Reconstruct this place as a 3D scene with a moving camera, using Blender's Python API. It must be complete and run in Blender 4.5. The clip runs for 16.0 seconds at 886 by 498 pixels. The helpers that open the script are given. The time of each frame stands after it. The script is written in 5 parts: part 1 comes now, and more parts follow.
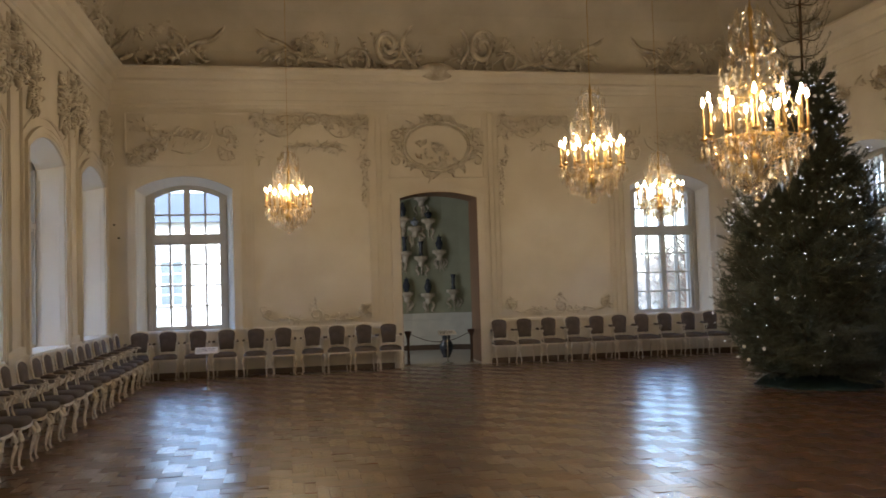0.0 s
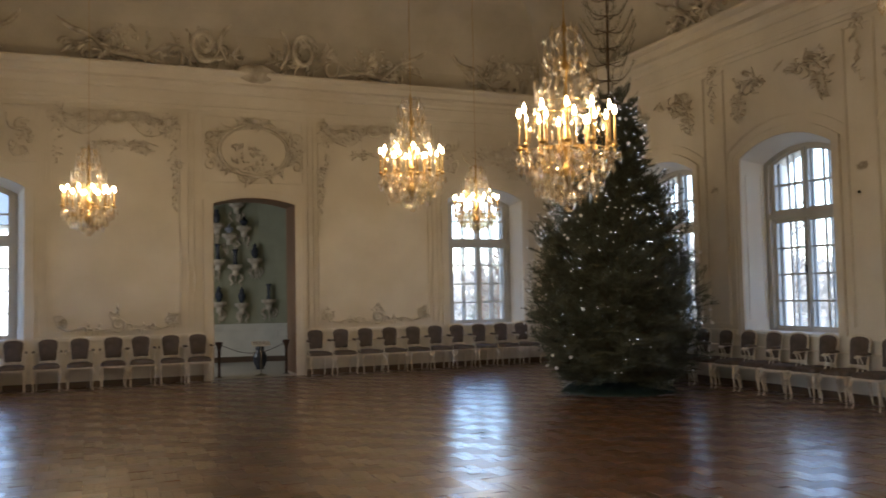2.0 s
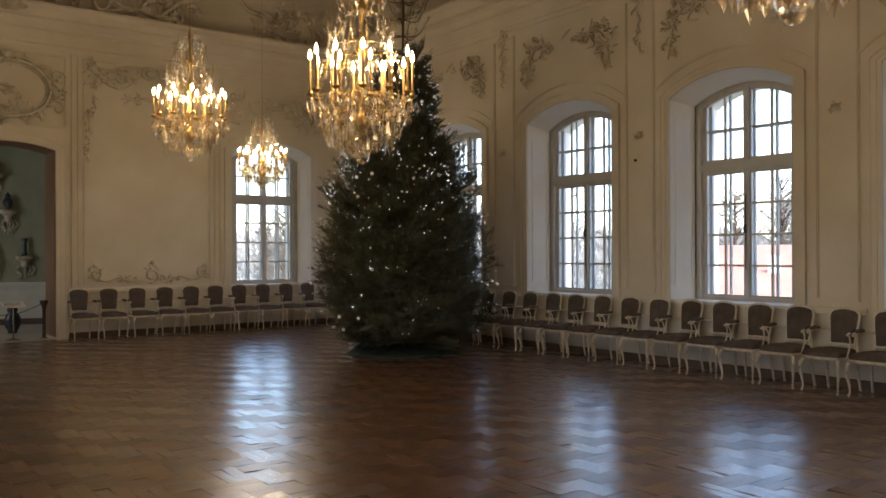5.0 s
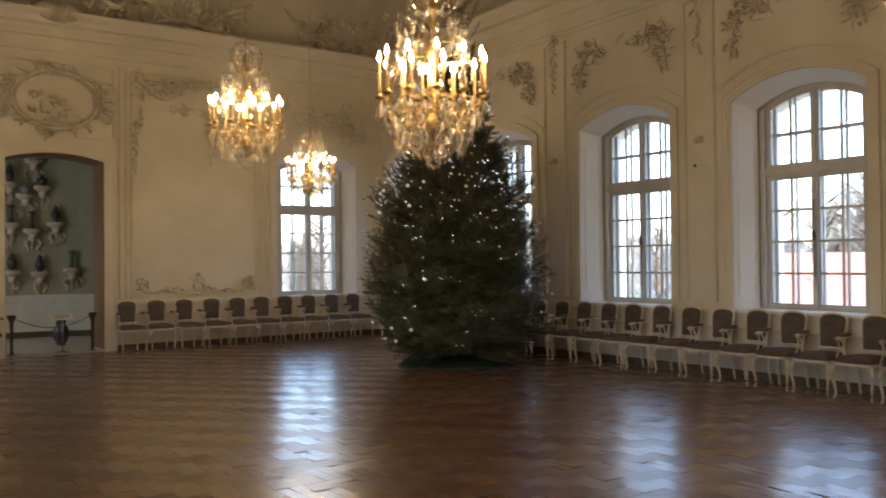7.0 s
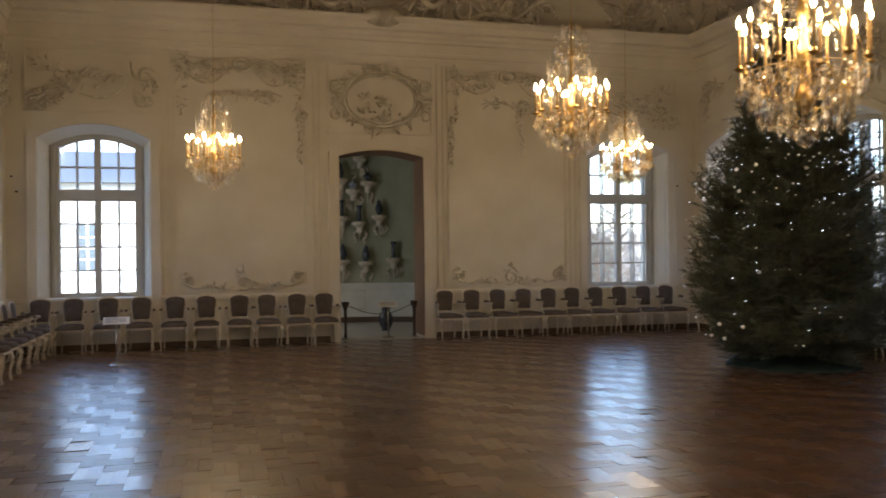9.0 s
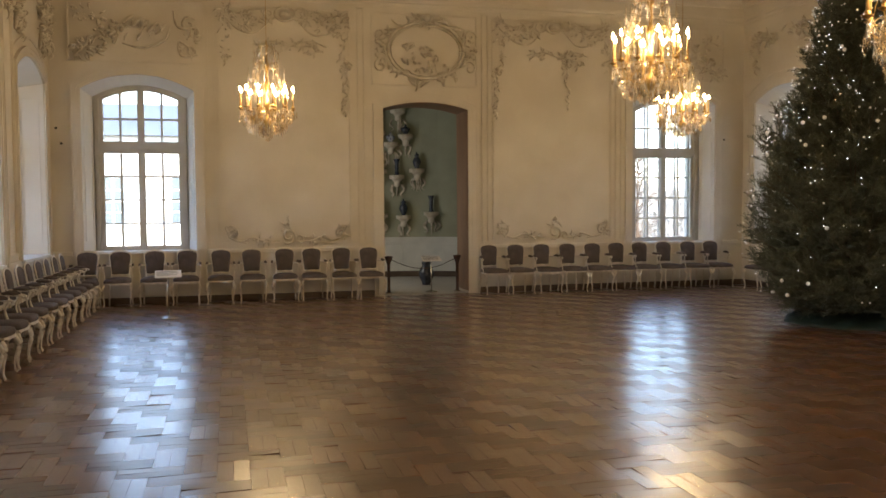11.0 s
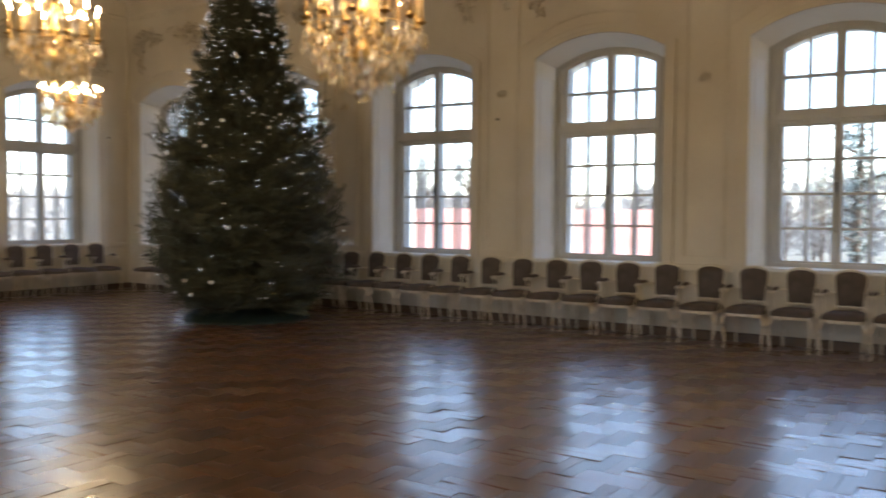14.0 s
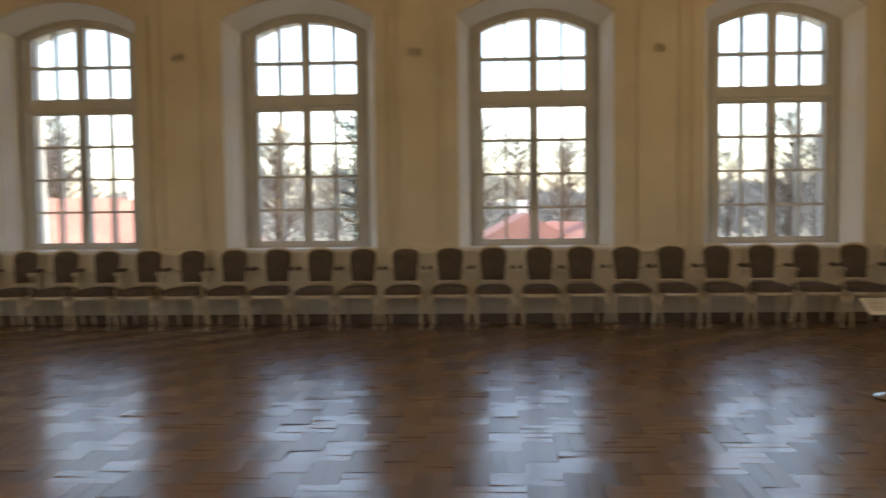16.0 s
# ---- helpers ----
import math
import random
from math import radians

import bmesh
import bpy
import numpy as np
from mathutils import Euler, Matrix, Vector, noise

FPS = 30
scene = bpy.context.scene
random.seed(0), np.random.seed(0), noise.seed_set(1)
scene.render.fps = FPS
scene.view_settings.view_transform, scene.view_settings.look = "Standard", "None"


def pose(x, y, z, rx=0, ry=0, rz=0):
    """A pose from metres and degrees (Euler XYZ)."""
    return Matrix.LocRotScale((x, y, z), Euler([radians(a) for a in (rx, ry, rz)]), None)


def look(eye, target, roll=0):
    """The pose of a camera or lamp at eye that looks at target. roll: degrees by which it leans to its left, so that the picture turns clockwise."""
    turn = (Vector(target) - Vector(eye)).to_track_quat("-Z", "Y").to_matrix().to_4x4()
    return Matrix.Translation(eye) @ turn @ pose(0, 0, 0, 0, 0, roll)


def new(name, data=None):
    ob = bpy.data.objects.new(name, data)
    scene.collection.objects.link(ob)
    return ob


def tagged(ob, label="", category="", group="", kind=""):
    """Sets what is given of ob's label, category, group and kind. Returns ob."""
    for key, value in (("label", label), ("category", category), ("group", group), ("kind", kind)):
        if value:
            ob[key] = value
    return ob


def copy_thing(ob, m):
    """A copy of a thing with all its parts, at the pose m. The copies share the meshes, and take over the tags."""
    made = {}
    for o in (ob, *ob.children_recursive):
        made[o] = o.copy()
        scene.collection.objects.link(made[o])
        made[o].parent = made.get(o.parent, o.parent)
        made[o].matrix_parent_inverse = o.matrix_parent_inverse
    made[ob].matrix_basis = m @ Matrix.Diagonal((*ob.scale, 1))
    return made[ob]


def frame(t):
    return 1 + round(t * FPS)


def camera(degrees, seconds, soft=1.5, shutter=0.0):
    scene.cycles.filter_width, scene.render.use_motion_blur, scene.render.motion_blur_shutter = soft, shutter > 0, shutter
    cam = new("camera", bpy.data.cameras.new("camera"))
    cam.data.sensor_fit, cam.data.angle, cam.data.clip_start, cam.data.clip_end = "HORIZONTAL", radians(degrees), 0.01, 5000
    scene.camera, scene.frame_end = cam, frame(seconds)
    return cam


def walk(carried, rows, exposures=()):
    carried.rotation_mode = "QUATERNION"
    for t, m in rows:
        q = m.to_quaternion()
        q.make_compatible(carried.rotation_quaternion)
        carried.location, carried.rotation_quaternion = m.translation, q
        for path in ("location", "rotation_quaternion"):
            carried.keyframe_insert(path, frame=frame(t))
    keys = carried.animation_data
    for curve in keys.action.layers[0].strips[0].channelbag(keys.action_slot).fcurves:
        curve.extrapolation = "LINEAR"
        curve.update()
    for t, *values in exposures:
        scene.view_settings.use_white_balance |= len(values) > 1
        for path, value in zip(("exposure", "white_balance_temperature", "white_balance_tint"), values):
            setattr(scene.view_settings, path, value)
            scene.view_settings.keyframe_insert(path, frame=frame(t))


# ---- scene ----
cam = camera(55.43, 16.0, soft=1.6, shutter=0.5)
ROWS = [
    (0.0, 0.000, -0.000, 1.643, -10.401, 2.373, 1.699),
    (0.5, -0.006, -0.010, 1.645, -12.623, 2.401, 1.428),
    (1.0, 0.012, 0.007, 1.625, -16.038, 2.648, 1.084),
    (1.5, 0.025, 0.068, 1.603, -19.261, 2.872, 1.427),
    (2.0, 0.065, 0.147, 1.584, -22.660, 2.948, 1.120),
    (2.5, 0.092, 0.191, 1.576, -25.791, 2.559, 1.213),
    (3.0, 0.112, 0.214, 1.575, -27.453, 2.306, 1.291),
    (3.5, 0.146, 0.240, 1.572, -29.940, 1.354, 1.508),
    (4.0, 0.273, 0.349, 1.553, -35.402, 0.920, -0.099),
    (6.5, 0.243, 0.828, 1.546, -37.491, -0.070, 0.306),
    (7.0, 0.184, 0.946, 1.542, -34.855, 0.887, 0.576),
    (7.5, 0.078, 1.037, 1.553, -31.623, 0.643, 1.298),
    (8.0, -0.004, 1.141, 1.538, -24.426, -0.242, -0.262),
    (8.5, 0.003, 1.339, 1.520, -19.272, 0.816, 0.650),
    (9.0, 0.033, 1.464, 1.572, -15.166, 0.351, 0.626),
    (9.5, -0.063, 1.557, 1.574, -13.615, -0.813, 0.597),
    (12.0, -0.724, 1.976, 1.575, -16.520, -2.950, 0.501),
    (12.5, -0.772, 2.151, 1.579, -25.841, -1.726, 1.423),
    (13.0, -0.764, 2.329, 1.570, -35.378, -2.612, 1.198),
    (13.5, -0.720, 2.393, 1.530, -46.759, -2.561, -0.126),
    (14.0, -0.665, 2.393, 1.490, -55.758, -2.365, -0.398),
    (14.5, -0.630, 2.319, 1.464, -64.104, -1.772, 0.005),
    (15.0, -0.574, 2.242, 1.456, -70.706, -1.811, 0.682),
    (15.5, -0.460, 2.121, 1.453, -78.083, -2.784, 0.838),
    (16.0, -0.333, 1.892, 1.446, -86.945, -3.306, 0.704),
]
EXPOSURES = [(0.0, 2.78, 5930, 12), (1.5, 2.78, 5885, 12), (2.0, 2.73, 5885, 12), (3.5, 2.2, 5520, 12), (4.0, 2.63, 6120, 12), (4.2, 2.68, 6165, 12), (6.5, 2.08, 6605, 12), (7.0, 2.83, 6390, 12), (8.0, 2.39, 6250, 12),
             (9.0, 2.58, 6020, 12), (9.6, 3.03, 6165, 12), (12.0, 3.08, 6605, 12), (12.5, 2.89, 6575, 12), (13.0, 2.82, 6260, 12), (13.5, 2.82, 6215, 12), (14.0, 2.74, 6170, 12), (14.5, 1.98, 6445, 12), (15.0, 1.87, 6570, 12), (15.5, 1.83, 7290, 12), (16.0, 2.33, 7430, 12)]
walk(cam, [(t, pose(x, y, z, 90 + pitch, roll, yaw)) for t, x, y, z, yaw, pitch, roll in ROWS], EXPOSURES)

# ---- daylight ----
world = bpy.data.worlds.new("overcast_sky")
scene.world = world
world.use_nodes = True
wn = world.node_tree
sky = wn.nodes.new("ShaderNodeTexSky")
sky.sky_type, sky.sun_disc = "NISHITA", False
sky.sun_elevation, sky.sun_rotation = radians(55), radians(200)
sky.air_density, sky.dust_density, sky.ozone_density = 1.0, 0.8, 1.3
wn.nodes["Background"].inputs["Strength"].default_value = 0.15
cloud = wn.nodes.new("ShaderNodeHueSaturation")
cloud.inputs["Saturation"].default_value = 0.95
wn.links.new(sky.outputs["Color"], cloud.inputs["Color"])
wn.links.new(cloud.outputs["Color"], wn.nodes["Background"].inputs["Color"])
sun = new("sun", bpy.data.lights.new("sun", "SUN"))
sun.data.energy, sun.data.angle, sun.data.color = 2.2, radians(12), (1.0, 0.95, 0.88)
sun.matrix_world = look((0, -40, 27), (0, 0, 0))

# ---- plan, in metres ----
XW, XE, YS, YN = -3.40, 9.88, -5.90, 17.27      # inner faces of the walls
THICK = 0.80
FLOOR = -0.045                                  # height of the floor
SILL, SPRING, CROWN = 0.86, 3.66, 3.92          # window openings
HALF = 0.93
EAST_Y = [15.92, 13.01, 9.995, 7.09, 4.175, 1.315, -1.60, -4.50]
NORTH_X = [-1.98, 8.29]
DOOR_X, DOOR_HALF, DOOR_SPRING, DOOR_CROWN = 3.125, 0.82, 3.44, 3.57
CORNICE, LEDGE, CEILING = 5.36, 6.05, 8.6


# ---- materials ----
def material(name, colour, second=None, scale=3.0, rough=0.6, metal=0.0, bump=0.0, bump_scale=60.0, spec=0.5, rand=0.0, fine=0.15, stretch=(1, 1, 1)):
    """Two scales of noise over a base colour, with fine relief."""
    m = bpy.data.materials.new(name)
    m.use_nodes = True
    n, l = m.node_tree.nodes, m.node_tree.links
    b = n["Principled BSDF"]
    b.inputs["Metallic"].default_value = metal
    b.inputs["Specular IOR Level"].default_value = spec
    second = second or tuple(c * 0.8 for c in colour)
    co = n.new("ShaderNodeTexCoord")
    mp = n.new("ShaderNodeMapping")
    mp.inputs["Scale"].default_value = stretch
    l.new(co.outputs["Object"], mp.inputs["Vector"])
    big = n.new("ShaderNodeTexNoise")
    big.inputs["Scale"].default_value, big.inputs["Detail"].default_value = scale, 6
    l.new(mp.outputs["Vector"], big.inputs["Vector"])
    small = n.new("ShaderNodeTexNoise")
    small.inputs["Scale"].default_value, small.inputs["Detail"].default_value = bump_scale, 4
    l.new(mp.outputs["Vector"], small.inputs["Vector"])
    ramp = n.new("ShaderNodeValToRGB")
    ramp.color_ramp.elements[0].position, ramp.color_ramp.elements[1].position = 0.32, 0.68
    ramp.color_ramp.elements[0].color, ramp.color_ramp.elements[1].color = (*second, 1), (*colour, 1)
    l.new(big.outputs["Fac"], ramp.inputs["Fac"])
    out = ramp.outputs["Color"]
    hsv = n.new("ShaderNodeHueSaturation")
    add = n.new("ShaderNodeMath")
    add.operation, add.inputs[1].default_value, add.inputs[2].default_value = "MULTIPLY_ADD", 2 * fine, 1 - fine
    l.new(small.outputs["Fac"], add.inputs[0])
    l.new(out, hsv.inputs["Color"])
    if rand:
        info = n.new("ShaderNodeObjectInfo")
        geo = n.new("ShaderNodeNewGeometry")
        both = n.new("ShaderNodeMath")
        both.operation = "ADD"
        l.new(info.outputs["Random"], both.inputs[0])
        l.new(geo.outputs["Random Per Island"], both.inputs[1])
        fr = n.new("ShaderNodeMath")
        fr.operation = "FRACT"
        l.new(both.outputs[0], fr.inputs[0])
        sc = n.new("ShaderNodeMath")
        sc.operation, sc.inputs[1].default_value, sc.inputs[2].default_value = "MULTIPLY_ADD", 2 * rand, 1 - rand
        l.new(fr.outputs[0], sc.inputs[0])
        mul = n.new("ShaderNodeMath")
        mul.operation = "MULTIPLY"
        l.new(sc.outputs[0], mul.inputs[0])
        l.new(add.outputs[0], mul.inputs[1])
        l.new(mul.outputs[0], hsv.inputs["Value"])
    else:
        l.new(add.outputs[0], hsv.inputs["Value"])
    l.new(hsv.outputs["Color"], b.inputs["Base Color"])
    rr = n.new("ShaderNodeMath")
    rr.operation, rr.inputs[1].default_value, rr.inputs[2].default_value = "MULTIPLY_ADD", 0.25 * rough, 0.87 * rough
    l.new(big.outputs["Fac"], rr.inputs[0])
    l.new(rr.outputs[0], b.inputs["Roughness"])
    if bump:
        bp = n.new("ShaderNodeBump")
        bp.inputs["Strength"].default_value, bp.inputs["Distance"].default_value = bump, 0.01
        l.new(small.outputs["Fac"], bp.inputs["Height"])
        l.new(bp.outputs["Normal"], b.inputs["Normal"])
    return m


def glow(name, colour, strength):
    m = bpy.data.materials.new(name)
    m.use_nodes = True
    b = m.node_tree.nodes["Principled BSDF"]
    b.inputs["Base Color"].default_value = (*colour, 1)
    b.inputs["Emission Color"].default_value = (*colour, 1)
    b.inputs["Emission Strength"].default_value = strength
    return m


def clear(name, tint, gloss, rough=0.02):
    """Thin clear glass: see-through, with a Fresnel gloss."""
    m = bpy.data.materials.new(name)
    m.use_nodes = True
    n, l = m.node_tree.nodes, m.node_tree.links
    n.remove(n["Principled BSDF"])
    tr, gl, fr, mx = (n.new("ShaderNode" + k) for k in ("BsdfTransparent", "BsdfGlossy", "LayerWeight", "MixShader"))
    tr.inputs["Color"].default_value = (*tint, 1)
    gl.inputs["Roughness"].default_value, gl.inputs["Color"].default_value = rough, (1, 1, 1, 1)
    fr.inputs["Blend"].default_value = 0.5
    pw = n.new("ShaderNodeMath")
    pw.operation, pw.inputs[1].default_value = "POWER", 4.0
    l.new(fr.outputs["Facing"], pw.inputs[0])
    ma = n.new("ShaderNodeMath")
    ma.operation, ma.inputs[1].default_value, ma.inputs[2].default_value = "MULTIPLY_ADD", 0.9, gloss
    ma.use_clamp = True
    l.new(pw.outputs[0], ma.inputs[0])
    l.new(ma.outputs[0], mx.inputs["Fac"])
    l.new(tr.outputs[0], mx.inputs[1])
    l.new(gl.outputs[0], mx.inputs[2])
    l.new(mx.outputs[0], n["Material Output"].inputs["Surface"])
    return m


PLASTER = material("wall_plaster", (0.64, 0.59, 0.51), (0.535, 0.48, 0.395), 0.9, 0.75, bump=0.15, bump_scale=45, fine=0.05)
STUCCO = material("white_stucco", (0.64, 0.59, 0.505), (0.425, 0.37, 0.285), 7.0, 0.7, bump=0.35, bump_scale=60, fine=0.16)
# Wall cream darkened: the dimness of the cove is put into its colour.
COVE = material("shaded_ceiling_plaster", (0.50, 0.455, 0.38), (0.37, 0.33, 0.265), 0.9, 0.8, bump=0.15, bump_scale=40, fine=0.06)
# Dark second tone: soot, with the shading of the relief painted in too.
COVE_STUCCO = material("sooty_shaded_ceiling_stucco", (0.64, 0.59, 0.50), (0.30, 0.255, 0.195), 5.0, 0.7, bump=0.3, bump_scale=70, fine=0.12)
REVEAL = material("reveal_paint", (0.74, 0.74, 0.73), (0.68, 0.68, 0.67), 1.5, 0.5, bump=0.1, fine=0.04)
WOODWORK = material("window_paint", (0.50, 0.50, 0.49), (0.43, 0.43, 0.42), 3.0, 0.45, bump=0.1, fine=0.05)
IRON = material("bracket_iron", (0.05, 0.045, 0.04), None, 5.0, 0.5, metal=0.8)
OAK_A = material("oak_along", (0.150, 0.070, 0.032), (0.112, 0.051, 0.023), 3.0, 0.25, bump=0.05, bump_scale=30, spec=1.0, rand=0.30, fine=0.16, stretch=(7, 1, 1))
OAK_B = material("oak_across", (0.104, 0.047, 0.021), (0.074, 0.033, 0.015), 3.0, 0.29, bump=0.06, bump_scale=30, spec=1.0, rand=0.34, fine=0.16, stretch=(1, 7, 1))
# Dark brown because the shade along the wall foot is put into the colour.
SKIRTING = material("shade_dark_skirting", (0.10, 0.065, 0.042), (0.07, 0.045, 0.03), 4.0, 0.45, bump=0.1)
SUBFLOOR = material("floor_joint", (0.05, 0.028, 0.016), None, 4.0, 0.7)
for wood, weight, gloss in ((OAK_A, 0.58, 0.225), (OAK_B, 0.40, 0.25)):
    varnish = wood.node_tree.nodes["Principled BSDF"]
    varnish.inputs["Coat IOR"].default_value = 1.55
    varnish.inputs["Coat Weight"].default_value, varnish.inputs["Coat Roughness"].default_value = weight, gloss
CHAIR_PAINT = material("ivory_chair_paint", (0.66, 0.60, 0.50), (0.50, 0.44, 0.35), 14.0, 0.4, bump=0.1, fine=0.1)
VELVET = material("grey_upholstery", (0.098, 0.076, 0.066), (0.062, 0.048, 0.042), 10.0, 0.85, bump=0.3, bump_scale=220, fine=0.15)
GILT = material("gilded_brass", (0.50, 0.34, 0.13), (0.36, 0.23, 0.08), 20.0, 0.30, metal=1.0, fine=0.1)
CANDLE = material("candle_sleeve", (0.42, 0.28, 0.12), (0.36, 0.23, 0.09), 8.0, 0.5, fine=0.04)
FLAME = glow("candle_bulb", (1.0, 0.74, 0.37), 34.0)
# Clear crystal; its warm tint paints in the amber glow of the bulbs.
CRYSTAL = clear("bulb_tinted_crystal", (0.90, 0.86, 0.78), 0.22, 0.03)
PANE = clear("window_pane", (0.97, 0.98, 0.98), 0.04, 0.01)
SPARK = glow("string_light_bulb", (0.88, 0.94, 1.0), 0.8)
NEEDLE = material("fir_needles", (0.100, 0.104, 0.064), (0.054, 0.058, 0.037), 6.0, 0.6, rand=0.35, fine=0.1)
BARK = material("fir_bark", (0.10, 0.065, 0.04), (0.06, 0.04, 0.025), 12.0, 0.9, bump=0.6, bump_scale=40)
SILVER = material("silver_bauble", (0.93, 0.93, 0.94), (0.88, 0.88, 0.9), 6.0, 0.08, metal=0.15, fine=0.03)
SKIRT = material("green_cloth", (0.008, 0.026, 0.021), (0.004, 0.014, 0.012), 4.0, 0.7, bump=0.4, bump_scale=90)
STEEL = material("brushed_steel", (0.62, 0.61, 0.58), (0.5, 0.5, 0.48), 12.0, 0.22, metal=1.0, fine=0.06)
BOARD = material("sign_board", (0.72, 0.72, 0.72), (0.66, 0.66, 0.67), 5.0, 0.35, fine=0.03)
INK = material("sign_print", (0.12, 0.12, 0.13), None, 5.0, 0.6)
CELADON = material("pale_green_wall", (0.35, 0.36, 0.265), (0.24, 0.25, 0.18), 1.0, 0.7, bump=0.15, bump_scale=40, fine=0.06)
CABINET_WHITE = material("console_white", (0.62, 0.62, 0.58), (0.52, 0.53, 0.50), 3.0, 0.5, fine=0.05)
PORCELAIN = material("dark_blue_porcelain", (0.05, 0.06, 0.085), (0.02, 0.024, 0.035), 18.0, 0.15, fine=0.3)
PALE_PORCELAIN = material("blue_white_porcelain", (0.5, 0.54, 0.6), (0.06, 0.08, 0.16), 30.0, 0.15, fine=0.2)
STONE = material("pale_floor_stone", (0.46, 0.44, 0.40), (0.38, 0.36, 0.33), 3.0, 0.4, fine=0.08, rand=0.08)
ROPE = material("dark_rope", (0.06, 0.035, 0.03), None, 30.0, 0.8)
JAMB = material("door_jamb_wood", (0.26, 0.16, 0.10), (0.19, 0.11, 0.065), 4.0, 0.5, bump=0.2, stretch=(1, 1, 0.2))
GROUND = material("winter_ground", (0.20, 0.19, 0.14), (0.14, 0.13, 0.10), 0.03, 0.9, bump_scale=2.0)
FACADE = material("cream_render", (0.82, 0.79, 0.72), (0.77, 0.74, 0.67), 0.4, 0.8, fine=0.04)
ROOF_GREY = material("grey_sheet_roof", (0.10, 0.115, 0.135), (0.075, 0.088, 0.105), 0.5, 0.5, fine=0.05)
ROOF_RED = material("red_tile_roof", (0.44, 0.20, 0.145), (0.33, 0.15, 0.11), 0.6, 0.8, bump=0.4, bump_scale=6, fine=0.15)
DARK_PANE = material("far_window_glass", (0.10, 0.13, 0.15), None, 2.0, 0.15)
# Twigs and conifer green are paled: the outdoor haze is in their colours.
TWIG = material("haze_pale_twigs", (0.25, 0.24, 0.22), (0.19, 0.18, 0.165), 0.6, 0.9, rand=0.25)
FIRTREE = material("haze_pale_conifer", (0.16, 0.18, 0.15), (0.12, 0.135, 0.11), 0.6, 0.9, rand=0.3)


# ---- building helpers ----
def thing(name, label, category, group="", kind="", at=(0, 0, 0), rz=0.0):
    ob = new(name)
    ob.empty_display_size = 0.2
    ob.matrix_world = pose(*at, 0, 0, rz)
    return tagged(ob, label, category, group, kind)


def mesh_of(bm, mat, smooth=False):
    me = bpy.data.meshes.new("mesh")
    bm.normal_update()
    bm.to_mesh(me)
    bm.free()
    for m in (mat if isinstance(mat, (list, tuple)) else [mat]):
        me.materials.append(m)
    if smooth:
        me.polygons.foreach_set("use_smooth", [True] * len(me.polygons))
    return me


def part(name, bm, mat, parent, label="", smooth=False, m=None):
    """One mesh object under a thing or a part."""
    me = bm if isinstance(bm, bpy.types.Mesh) else mesh_of(bm, mat, smooth)
    ob = new(name, me)
    ob.parent = parent
    if m is not None:
        ob.matrix_basis = m
    return tagged(ob, label)


def solo(name, bm, mat, label, category, kind="", group="", smooth=False, m=None):
    me = bm if isinstance(bm, bpy.types.Mesh) else mesh_of(bm, mat, smooth)
    ob = new(name, me)
    if m is not None:
        ob.matrix_world = m
    return tagged(ob, label, category, group, kind)


def box(bm, x0, y0, z0, x1, y1, z1, mi=0):
    v = [bm.verts.new(p) for p in ((x0, y0, z0), (x1, y0, z0), (x1, y1, z0), (x0, y1, z0), (x0, y0, z1), (x1, y0, z1), (x1, y1, z1), (x0, y1, z1))]
    for f in ((3, 2, 1, 0), (4, 5, 6, 7), (0, 1, 5, 4), (1, 2, 6, 5), (2, 3, 7, 6), (3, 0, 4, 7)):
        bm.faces.new([v[i] for i in f]).material_index = mi
    return v


def bevelled(x0, y0, z0, x1, y1, z1, w=0.004, seg=1):
    bm = bmesh.new()
    box(bm, x0, y0, z0, x1, y1, z1)
    bmesh.ops.bevel(bm, geom=bm.edges[:], offset=w, segments=seg, affect="EDGES", profile=0.6)
    return bm


def extrude_poly(bm, pts, d0, d1, put):
    """A flat outline (u, v) given depth from d0 to d1; put(u, v, d) gives the place."""
    a = [bm.verts.new(put(u, v, d0)) for u, v in pts]
    b = [bm.verts.new(put(u, v, d1)) for u, v in pts]
    k = len(pts)
    bm.faces.new(a)
    bm.faces.new(b[::-1])
    for i in range(k):
        bm.faces.new((a[i], b[i], b[(i + 1) % k], a[(i + 1) % k]))


def sweep(bm, pts, radii, seg=6, flat=1.0, out=(0, 0, 1)):
    """A tube along points, thinner or thicker as radii say; flat squeezes it along out."""
    pts = [Vector(p) for p in pts]
    o = Vector(out)
    rings = []
    for i, p in enumerate(pts):
        t = (pts[min(i + 1, len(pts) - 1)] - pts[max(i - 1, 0)])
        t = t.normalized() if t.length > 1e-9 else Vector((0, 0, 1))
        a = o - o.dot(t) * t
        a = a.normalized() if a.length > 1e-6 else t.orthogonal().normalized()
        b = t.cross(a)
        r = radii[i] if isinstance(radii, (list, tuple)) else radii
        rings.append([bm.verts.new(p + r * (math.cos(q) * a * flat + math.sin(q) * b)) for q in (2 * math.pi * k / seg for k in range(seg))])
    for r0, r1 in zip(rings, rings[1:]):
        for k in range(seg):
            bm.faces.new((r0[k], r0[(k + 1) % seg], r1[(k + 1) % seg], r1[k]))
    bm.faces.new(rings[0][::-1])
    bm.faces.new(rings[-1])


